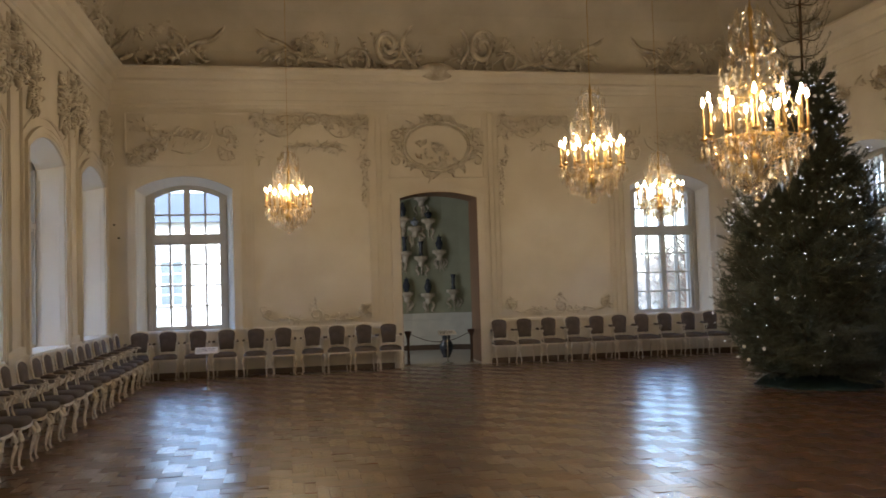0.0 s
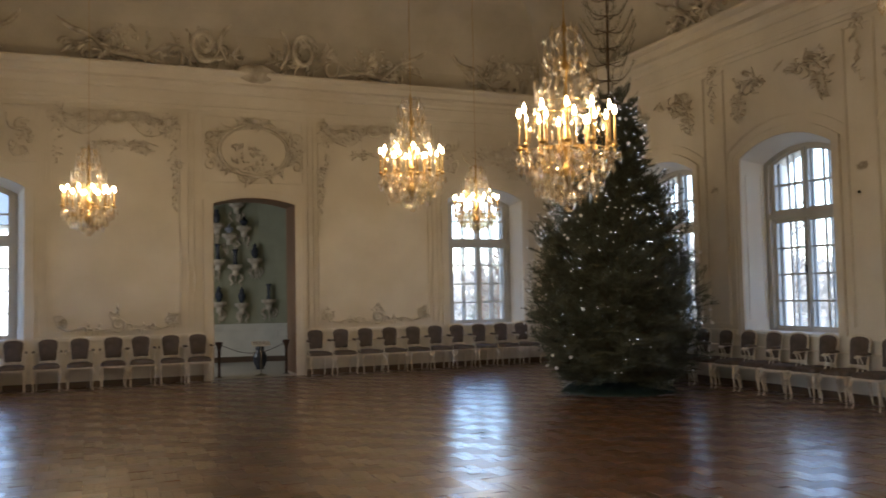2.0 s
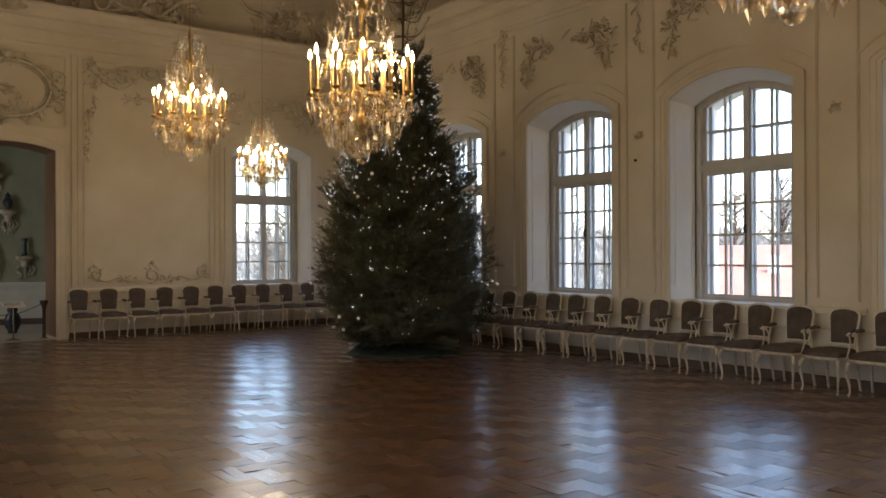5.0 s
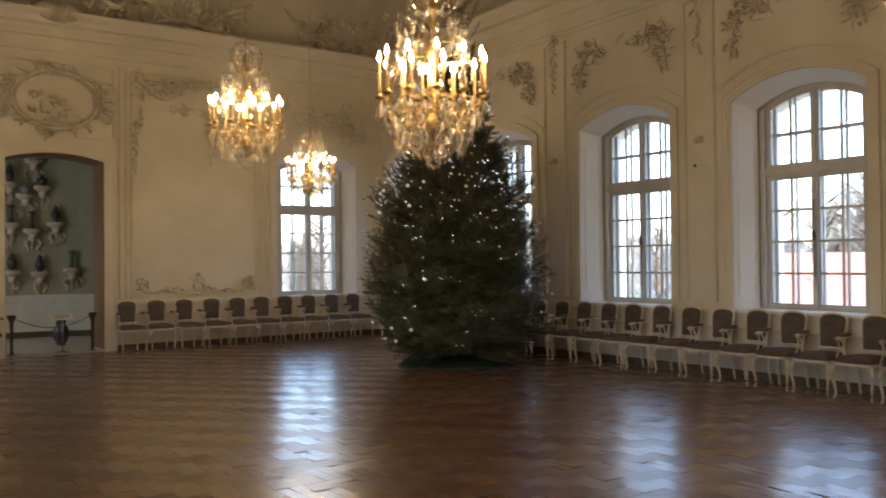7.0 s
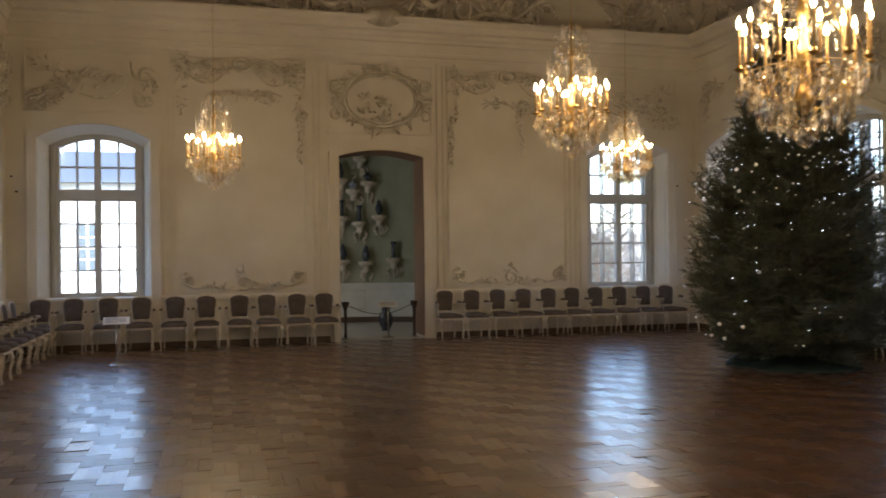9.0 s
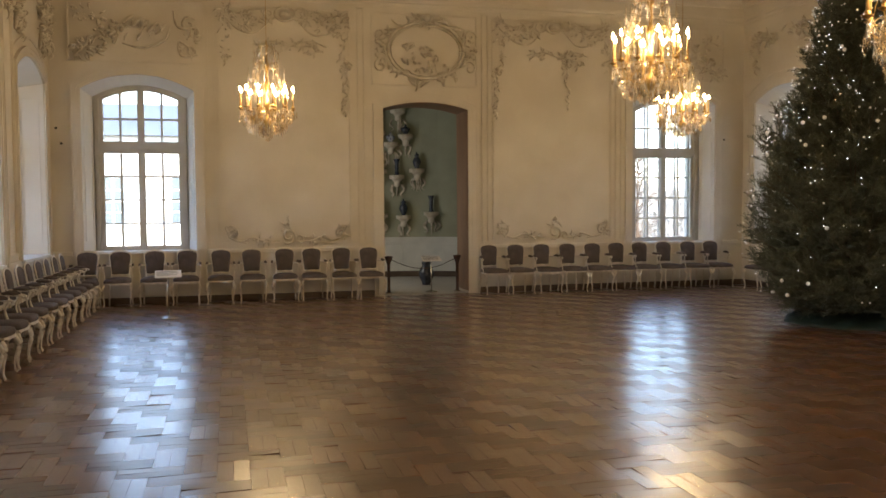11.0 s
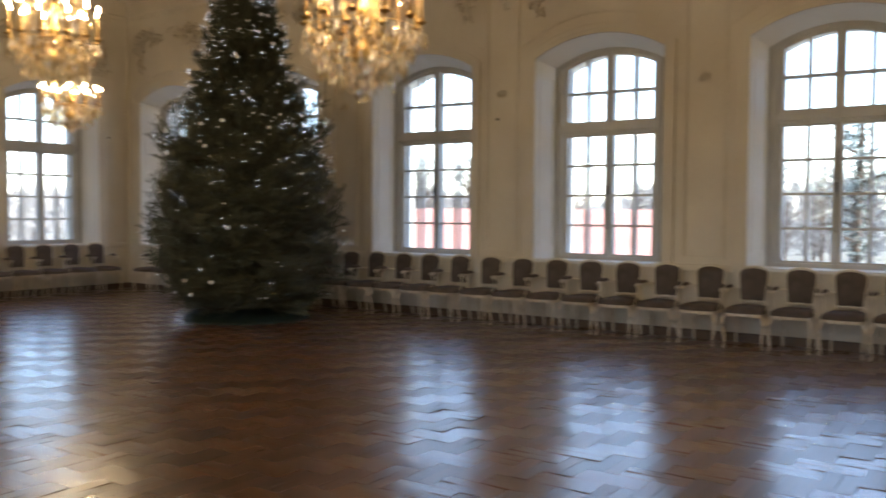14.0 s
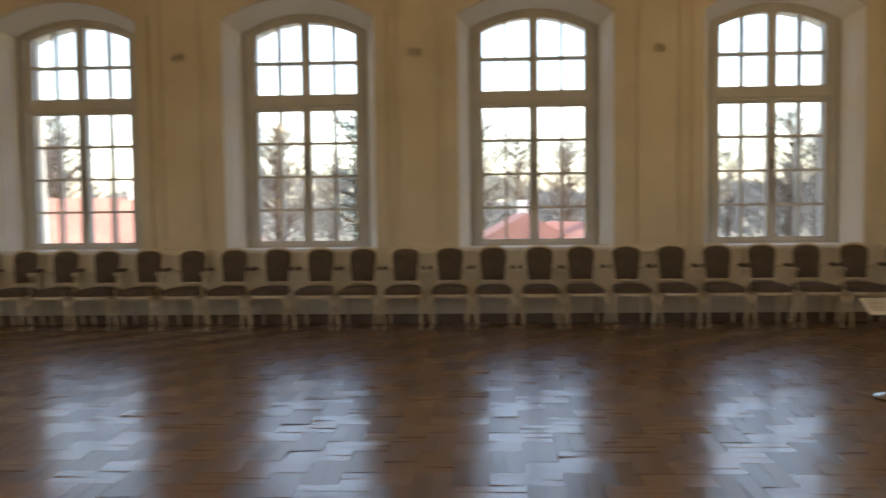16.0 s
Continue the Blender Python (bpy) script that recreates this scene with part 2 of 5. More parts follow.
def lathe(bm, prof, seg=16, at=(0, 0, 0)):
    """Turns (radius, height) pairs about an upright axis."""
    x, y, z = at
    rings = []
    for r, h in prof:
        rings.append([bm.verts.new((x + max(r, 1e-4) * math.cos(2 * math.pi * k / seg), y + max(r, 1e-4) * math.sin(2 * math.pi * k / seg), z + h)) for k in range(seg)])
    for r0, r1 in zip(rings, rings[1:]):
        for k in range(seg):
            bm.faces.new((r0[k], r0[(k + 1) % seg], r1[(k + 1) % seg], r1[k]))
    bm.faces.new(rings[0][::-1])
    bm.faces.new(rings[-1])


def blob(bm, c, s, rot=0.0, rough=0.0, sub=1):
    """A rounded lump, sized s in three ways, turned in its plane."""
    m = Matrix.Translation(c) @ Matrix.Rotation(rot, 4, "Z") @ Matrix.Diagonal((*s, 1))
    g = bmesh.ops.create_icosphere(bm, subdivisions=sub, radius=1.0, matrix=m)
    if rough:
        for v in g["verts"]:
            v.co += noise.noise_vector(v.co * 9) * rough


def smooth_line(pts, n=8):
    """Catmull-Rom through the points."""
    pts = [Vector(p) for p in pts]
    q = [2 * pts[0] - pts[1], *pts, 2 * pts[-1] - pts[-2]]
    res = []
    for i in range(1, len(q) - 2):
        for k in range(n):
            t = k / n
            res.append(0.5 * (2 * q[i] + (q[i + 1] - q[i - 1]) * t + (2 * q[i - 1] - 5 * q[i] + 4 * q[i + 1] - q[i + 2]) * t * t + (3 * q[i] - q[i - 1] - 3 * q[i + 1] + q[i + 2]) * t ** 3))
    return res + [pts[-1]]


def arch(half, spring, crown, n=12):
    """Points of a segmental arch from one springing to the other."""
    rise = crown - spring
    r = (half * half + rise * rise) / (2 * rise)
    a = math.asin(half / r)
    return [(r * math.sin(-a + 2 * a * k / n), crown - r + r * math.cos(-a + 2 * a * k / n)) for k in range(n + 1)]


# Each wall has its own axes: u along it, v up, d into the room.
WALLS = {
    "north": lambda u, v, d: (u, YN - d, v),
    "south": lambda u, v, d: (u, YS + d, v),
    "east": lambda u, v, d: (XE - d, u, v),
    "west": lambda u, v, d: (XW + d, u, v),
}
# Matrices of the walls, for reliefs: local x along the wall (to the right as seen from the room), y up, z into the room.
SEEN = {
    "north": lambda u, v: Matrix(((1, 0, 0, u), (0, 0, -1, YN), (0, 1, 0, v), (0, 0, 0, 1))),
    "east": lambda u, v: Matrix(((0, 0, -1, XE), (-1, 0, 0, u), (0, 1, 0, v), (0, 0, 0, 1))),
    "west": lambda u, v: Matrix(((0, 0, 1, XW), (1, 0, 0, u), (0, 1, 0, v), (0, 0, 0, 1))),
}


# ---- the hall: walls, floor bed, ceiling ----
def wall(name, side, u0, u1, top, openings, label):
    bm = bmesh.new()
    put = WALLS[side]
    u = u0
    for uc, half, low, spring, crown in sorted(openings):
        extrude_poly(bm, [(u, -0.2), (uc - half, -0.2), (uc - half, top), (u, top)], 0, -THICK, put)
        if low > 0:
            extrude_poly(bm, [(uc - half, -0.2), (uc + half, -0.2), (uc + half, low), (uc - half, low)], 0, -THICK, put)
        a = arch(half, spring, crown)
        for (p, q), (r, s) in zip(a, a[1:]):
            extrude_poly(bm, [(uc + p, q), (uc + r, s), (uc + r, top), (uc + p, top)], 0, -THICK, put)
        u = uc + half
    extrude_poly(bm, [(u, -0.2), (u1, -0.2), (u1, top), (u, top)], 0, -THICK, put)
    bmesh.ops.recalc_face_normals(bm, faces=bm.faces[:])
    return solo(name, bm, PLASTER, label, "wall", "structure")


win = lambda c: (c, HALF, SILL, SPRING, CROWN)
wall("wall_north", "north", XW - THICK, XE + THICK, CEILING, [win(NORTH_X[0]), (DOOR_X, DOOR_HALF, 0, DOOR_SPRING, DOOR_CROWN), win(NORTH_X[1])], "cream plastered wall with two windows and a doorway")
wall("wall_east", "east", YS, YN, CEILING, [win(c) for c in EAST_Y], "cream plastered wall with a row of tall windows")
wall("wall_west", "west", YS, YN, CEILING, [win(c) for c in EAST_Y], "cream plastered wall with a row of tall windows")
wall("wall_south", "south", XW - THICK, XE + THICK, CEILING, [], "plain cream plastered wall closing the hall")

bm = bmesh.new()
box(bm, XW - THICK, YS - THICK, -0.30, XE + THICK, YN + THICK, FLOOR - 0.012)
solo("floor_bed", bm, SUBFLOOR, "dark bed under the parquet planks", "floor", "structure")

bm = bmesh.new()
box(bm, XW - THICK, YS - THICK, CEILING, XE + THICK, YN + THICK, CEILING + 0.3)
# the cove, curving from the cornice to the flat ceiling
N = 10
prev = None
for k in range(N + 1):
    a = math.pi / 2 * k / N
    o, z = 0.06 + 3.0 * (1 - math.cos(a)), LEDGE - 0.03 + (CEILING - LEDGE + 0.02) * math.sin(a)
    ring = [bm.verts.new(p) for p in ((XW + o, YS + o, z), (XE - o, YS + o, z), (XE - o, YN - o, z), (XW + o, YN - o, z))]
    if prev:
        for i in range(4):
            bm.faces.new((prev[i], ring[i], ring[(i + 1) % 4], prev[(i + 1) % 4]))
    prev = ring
solo("ceiling", bm, COVE, "coved plaster ceiling, wall cream darkened as in shade", "ceiling", "structure")


def ring_moulding(name, prof, mat, label, smooth=False):
    """A moulding run round the whole hall: (offset, height) pairs."""
    bm = bmesh.new()
    rings = [[bm.verts.new(p) for p in ((XW + o, YS + o, z), (XE - o, YS + o, z), (XE - o, YN - o, z), (XW + o, YN - o, z))] for o, z in prof]
    for a, b in zip(rings, rings[1:]):
        for i in range(4):
            bm.faces.new((a[i], a[(i + 1) % 4], b[(i + 1) % 4], b[i]))
    return solo(name, bm, mat, label, "moulding", "structure", smooth=smooth)


ring_moulding("cornice", [(0.002, 5.30), (0.025, 5.30), (0.03, 5.36), (0.06, 5.38), (0.065, 5.44), (0.05, 5.45), (0.05, 5.62), (0.09, 5.64), (0.10, 5.69), (0.14, 5.74), (0.15, 5.80), (0.24, 5.83), (0.26, 5.90),
                          (0.27, 5.94), (0.33, 5.98), (0.36, 6.01), (0.36, 6.05), (0.05, 6.06)], PLASTER, "moulded plaster cornice under the cove")


def strip_run(side, spans, v0, v1, d, name, label, mat=PLASTER):
    bm = bmesh.new()
    for a, b in spans:
        extrude_poly(bm, [(a, v0), (b, v0), (b, v1), (a, v1)], 0.002, d, WALLS[side])
    bmesh.ops.recalc_face_normals(bm, faces=bm.faces[:])
    bmesh.ops.bevel(bm, geom=bm.edges[:], offset=0.006, segments=1, affect="EDGES")
    solo(name, bm, mat, label, "moulding", "structure")


gap_n = [(XW + 0.002, DOOR_X - 1.0), (DOOR_X + 1.0, XE - 0.002)]
east_gaps, u = [], YS
for c in sorted(EAST_Y):
    east_gaps.append((u + 0.002, c - 1.10))
    u = c + 1.10
east_gaps.append((u, YN - 0.03))
strip_run("north", gap_n, FLOOR, 0.065, 0.03, "baseboard", "wooden skirting board, dark brown with the shade under the chairs", SKIRTING)
strip_run("east", [(YS + 0.03, YN - 0.03)], FLOOR, 0.065, 0.03, "baseboard", "wooden skirting board, dark brown with the shade under the chairs", SKIRTING)
strip_run("west", [(YS + 0.03, YN - 0.03)], FLOOR, 0.065, 0.03, "baseboard", "wooden skirting board, dark brown with the shade under the chairs", SKIRTING)
strip_run("north", [(XW + 0.002, -3.09), (-0.87, DOOR_X - 1.0), (DOOR_X + 1.0, 7.19), (9.39, XE - 0.002)], 0.80, 0.88, 0.04, "trim", "cream dado rail")
strip_run("east", [g for g in east_gaps if g[1] - g[0] > 0.05], 0.80, 0.88, 0.04, "trim", "cream dado rail")
strip_run("west", [g for g in east_gaps if g[1] - g[0] > 0.05], 0.80, 0.88, 0.04, "trim", "cream dado rail")


def surround(side, uc, half, low, spring, crown, width, depth, name, label):
    """A moulded band round an arched opening: three steps."""
    bm = bmesh.new()
    for w0, w1, d in ((0.0, 0.35 * width, 0.6 * depth), (0.35 * width, 0.8 * width, 0.8 * depth), (0.8 * width, width, depth)):
        inner = [(-half - w0, low)] + arch(half + w0, spring + 0.4 * w0, crown + w0) + [(half + w0, low)]
        outer = [(-half - w1, low)] + arch(half + w1, spring + 0.4 * w1, crown + w1) + [(half + w1, low)]
        for (a, b), (c, e) in zip(list(zip(inner, inner[1:])), list(zip(outer, outer[1:]))):
            extrude_poly(bm, [(uc + p, q) for p, q in (a, b, e, c)], 0.002, d, WALLS[side])
    bmesh.ops.recalc_face_normals(bm, faces=bm.faces[:])
    return solo(name, bm, PLASTER, label, "moulding", "structure")


def panel_frame(side, u0, u1, v0, v1, w=0.05, d=0.022, name="trim", top=0.0, label="thin raised moulding round a wall panel"):
    bm = bmesh.new()
    for k, (ww, dd) in enumerate(((w, d), (w * 0.45, d * 1.7))):
        o = (w - ww) / 2
        a, b, c, e = u0 + o, u1 - o, v0 + o, v1 - o
        for q in ([(a, c), (b, c), (b, c + ww), (a, c + ww)], [(a, e - ww), (b, e - ww), (b, e), (a, e)], [(a, c + ww), (a + ww, c + ww), (a + ww, e - ww), (a, e - ww)], [(b - ww, c + ww), (b, c + ww), (b, e - ww), (b - ww, e - ww)]):
            extrude_poly(bm, q, 0.002, dd, WALLS[side])
    bmesh.ops.recalc_face_normals(bm, faces=bm.faces[:])
    return solo(name, bm, PLASTER, label, "moulding", "structure")


for c in NORTH_X:
    surround("north", c, HALF, SILL, SPRING, CROWN, 0.16, 0.05, "trim", "moulded plaster band round the window arch")
    panel_frame("north", c - 1.13, c + 1.13, 4.12, 5.22)
for c in EAST_Y:
    surround("east", c, HALF, SILL, SPRING, CROWN, 0.15, 0.05, "trim", "moulded plaster band round the window arch")
    surround("west", c, HALF, SILL, SPRING, CROWN, 0.15, 0.05, "trim", "moulded plaster band round the window arch")
for side in ("east", "west"):
    for c in EAST_Y:
        surround(side, c, HALF + 0.25, 3.66, SPRING + 0.14, CROWN + 0.27, 0.035, 0.026, "trim", "thin raised line arching over a window")
    for c, e in zip(EAST_Y, EAST_Y[1:]):
        m = (c + e) / 2
        panel_frame(side, m - 0.27, m + 0.27, 0.95, 5.22, 0.045)
surround("north", DOOR_X, DOOR_HALF, FLOOR, DOOR_SPRING, DOOR_CROWN, 0.19, 0.06, "trim", "cream moulded door architrave")
panel_frame("north", -0.66, 1.72, 0.95, 5.22)
panel_frame("north", 4.42, 6.92, 0.95, 5.22)
panel_frame("north", 2.10, 4.15, 3.86, 5.22)
for u in (-0.76, 1.90, 4.28, 7.05):
    panel_frame("north", u - 0.07, u + 0.07, 0.92, 5.26, 0.03)


# ---- windows ----
def window(name, side, uc):
    """Arched casement with two upper and two lower sashes, each with its bars and panes."""
    ob = thing(name, "tall arched grey-white casement window with small panes", "window", "", "structure")
    put0 = WALLS[side]
    base = -0.46
    put = lambda u, v, d: put0(uc + u, v, base + d)
    # outer frame board filling the opening
    bm = bmesh.new()
    top_in, top_out = arch(0.70, 3.55, 3.74), arch(HALF, SPRING, CROWN)
    for (a, b), (c, e) in zip(zip(top_in, top_in[1:]), zip(top_out, top_out[1:])):
        extrude_poly(bm, [a, b, e, c], -0.05, 0.05, put)
    for s in (-1, 1):
        extrude_poly(bm, [(s * 0.70, SILL), (s * HALF, SILL), (s * HALF, SPRING), (s * 0.70, 3.55)], -0.05, 0.05, put)
        extrude_poly(bm, [(s * 0.70, SILL), (s * 0.76, SILL), (s * 0.76, 3.57), (s * 0.70, 3.55)], 0.052, 0.085, put)
    extrude_poly(bm, [(-0.70, SILL), (0.70, SILL), (0.70, SILL + 0.06), (-0.70, SILL + 0.06)], -0.05, 0.07, put)
    extrude_poly(bm, [(-0.70, 2.62), (0.70, 2.62), (0.70, 2.77), (-0.70, 2.77)], -0.05, 0.06, put)
    extrude_poly(bm, [(-0.70, 2.66), (0.70, 2.66), (0.70, 2.73), (-0.70, 2.73)], 0.062, 0.09, put)
    extrude_poly(bm, [(-0.035, SILL + 0.06), (0.035, SILL + 0.06), (0.035, 2.62), (-0.035, 2.62)], -0.04, 0.06, put)
    extrude_poly(bm, [(-0.035, 2.77), (0.035, 2.77), (0.035, 3.74), (-0.035, 3.74)], -0.04, 0.06, put)
    bmesh.ops.recalc_face_normals(bm, faces=bm.faces[:])
    part("window_frame", bm, WOODWORK, ob)
    bm = bmesh.new()
    extrude_poly(bm, [(-HALF + 0.003, SILL - 0.03), (HALF - 0.003, SILL - 0.03), (HALF - 0.003, SILL + 0.012), (-HALF + 0.003, SILL + 0.012)], 0.09, 0.52, put)
    bmesh.ops.recalc_face_normals(bm, faces=bm.faces[:])
    bmesh.ops.bevel(bm, geom=bm.edges[:], offset=0.008, segments=2, affect="EDGES")
    part("window_sill", bm, REVEAL, ob)
    # outer casement, a hand's breadth behind the inner one
    bm = bmesh.new()
    for s in (-1, 1):
        extrude_poly(bm, [(s * 0.635, SILL + 0.02), (s * 0.698, SILL + 0.02), (s * 0.698, 3.55), (s * 0.635, 3.58)], -0.135, -0.10, put)
        extrude_poly(bm, [(s * 0.334, SILL + 0.02), (s * 0.366, SILL + 0.02), (s * 0.366, 3.69), (s * 0.334, 3.69)], -0.135, -0.10, put)
        extrude_poly(bm, [(s * 0.002, SILL + 0.02), (s * 0.036, SILL + 0.02), (s * 0.036, 3.73), (s * 0.002, 3.74)], -0.135, -0.10, put)
        for v, w in ((SILL + 0.04, 0.03), (1.345, 0.013), (1.765, 0.013), (2.185, 0.013), (2.695, 0.06), (3.20, 0.013)):
            for p, q in ((0.037, 0.333), (0.367, 0.634)):
                extrude_poly(bm, [(s * p, v - w), (s * q, v - w), (s * q, v + w), (s * p, v + w)], -0.130, -0.105, put)
    bmesh.ops.recalc_face_normals(bm, faces=bm.faces[:])
    part("outer_casement", bm, WOODWORK, ob, "outer grey-white casement behind the inner sashes")
    # whitewashed outer reveal, narrower than the inner one
    bm = bmesh.new()
    for s in (-1, 1):
        extrude_poly(bm, [(s * 0.705, SILL), (s * (HALF - 0.002), SILL), (s * (HALF - 0.002), SPRING), (s * 0.705, 3.555)], -0.338, -0.052, put)
    for (a, b), (c, e) in zip(zip(top_in, top_in[1:]), zip(top_out, top_out[1:])):
        extrude_poly(bm, [a, b, e, c], -0.338, -0.052, put)
    extrude_poly(bm, [(-0.704, SILL - 0.05), (0.704, SILL - 0.05), (0.704, SILL + 0.005), (-0.704, SILL + 0.005)], -0.40, -0.053, put)
    bmesh.ops.recalc_face_normals(bm, faces=bm.faces[:])
    part("outer_reveal", bm, FACADE, ob, "whitewashed outer reveal")
    crown_at = lambda u: 3.55 + 0.19 * (1 - (u / 0.70) ** 2)
    cols, lows, ups = [(-0.655, -0.355), (-0.345, -0.05), (0.05, 0.345), (0.355, 0.655)], [0.93, 1.345, 1.765, 2.185, 2.605], [2.785, 3.20, 3.7]
    for s in (-1, 1):
        for lo, hi in ((SILL + 0.06, 2.62), (2.77, None)):
            bm = bmesh.new()
            a, b = (0.037, 0.699)
            for q0, q1 in ((a, a + 0.022), (b - 0.068, b)):
                t0, t1 = (hi, hi) if hi else (crown_at(q0), crown_at(q1))
                extrude_poly(bm, [(s * q0, lo), (s * q1, lo), (s * q1, t1), (s * q0, t0)], -0.02, 0.03, put)
            extrude_poly(bm, [(s * (a + 0.022), lo), (s * (b - 0.068), lo), (s * (b - 0.068), lo + 0.03), (s * (a + 0.022), lo + 0.03)], -0.02, 0.03, put)
            if hi:
                extrude_poly(bm, [(s * (a + 0.022), hi - 0.03), (s * (b - 0.068), hi - 0.03), (s * (b - 0.068), hi), (s * (a + 0.022), hi)], -0.02, 0.03, put)
            else:
                for k in range(6):
                    p, q = a + 0.022 + (b - a - 0.090) * k / 6, a + 0.022 + (b - a - 0.090) * (k + 1) / 6
                    extrude_poly(bm, [(s * p, crown_at(p) - 0.04), (s * q, crown_at(q) - 0.04), (s * q, crown_at(q)), (s * p, crown_at(p))], -0.02, 0.03, put)
            t = hi - 0.03 if hi else crown_at(0.35) - 0.04
            extrude_poly(bm, [(s * 0.333, lo + 0.03), (s * 0.367, lo + 0.03), (s * 0.367, t), (s * 0.333, t)], -0.012, 0.016, put)
            for v in (lows[1:4] if hi else ups[1:2]):
                for p, q in ((0.059, 0.333), (0.367, 0.631)):
                    extrude_poly(bm, [(s * p, v - 0.015), (s * q, v - 0.015), (s * q, v + 0.015), (s * p, v + 0.015)], -0.012, 0.016, put)
            bmesh.ops.recalc_face_normals(bm, faces=bm.faces[:])
            sash = part("sash", bm, WOODWORK, ob)
            for p, q in ((0.058, 0.342), (0.358, 0.656)):
                rows_ = list(zip(lows, lows[1:])) if hi else list(zip(ups, ups[1:]))
                for v0, v1 in rows_:
                    bm = bmesh.new()
                    t0, t1 = (v1, v1) if v1 < 3.6 else (crown_at(p) - 0.03, crown_at(q) - 0.03)
                    bm.faces.new([bm.verts.new(put(s * x, y, 0.0)) for x, y in ((p, v0), (q, v0), (q, t1), (p, t0))])
                    g = part("pane", bm, PANE, sash)
                    g.visible_shadow = False
    if side in ("east", "west"):
        # espagnolette rod on the middle post
        bm = bmesh.new()
        sweep(bm, [put(0.0, 1.3, 0.075), put(0.0, 2.3, 0.075)], 0.006, 6)
        box(bm, *[min(a, b) for a, b in zip(put(-0.012, 1.78, 0.062), put(0.012, 1.90, 0.10))], *[max(a, b) for a, b in zip(put(-0.012, 1.78, 0.062), put(0.012, 1.90, 0.10))])
        part("window_bolt", bm, IRON, ob, "dark iron bolt rod")
    # white splayed lining of the reveal with a raised panel line
    d0, d1 = 0.088, 0.457
    mix = lambda a, b, d: a + (b - a) * (d - d0) / (d1 - d0)
    half_at = lambda d: mix(0.79, HALF - 0.003, d)

    def path_at(d):
        h = half_at(d)
        return [(-h, SILL + 0.014)] + arch(h, mix(3.57, SPRING - 0.003, d), mix(3.79, CROWN - 0.003, d)) + [(h, SILL + 0.014)]

    bm = bmesh.new()
    rows_ = [[bm.verts.new(put(u, v, d)) for u, v in path_at(d)] for d in (d0, d1)]
    for i in range(len(rows_[0]) - 1):
        bm.faces.new((rows_[0][i], rows_[0][i + 1], rows_[1][i + 1], rows_[1][i]))
    for s in (-1, 1):
        for (a, b, v0, v1) in ((0.13, 0.15, 1.05, 3.42), (0.37, 0.39, 1.05, 3.42), (0.15, 0.37, 1.05, 1.07), (0.15, 0.37, 3.40, 3.42)):
            c = [bm.verts.new(put(s * (half_at(d) + 0.004 - o), v, d)) for o in (0.0, 0.016) for d, v in ((a, v0), (b, v0), (b, v1), (a, v1))]
            for f in ((4, 5, 6, 7), (0, 1, 5, 4), (1, 2, 6, 5), (2, 3, 7, 6), (3, 0, 4, 7)):
                bm.faces.new([c[q] for q in f])
    part("reveal_lining", bm, REVEAL, ob, "white painted splayed reveal with a panel line")
    return ob


k = 1
for c in NORTH_X:
    window("window_%d" % k, "north", c)
    k += 1
for side in ("east", "west"):
    for c in EAST_Y:
        window("window_%d" % k, side, c)
        k += 1


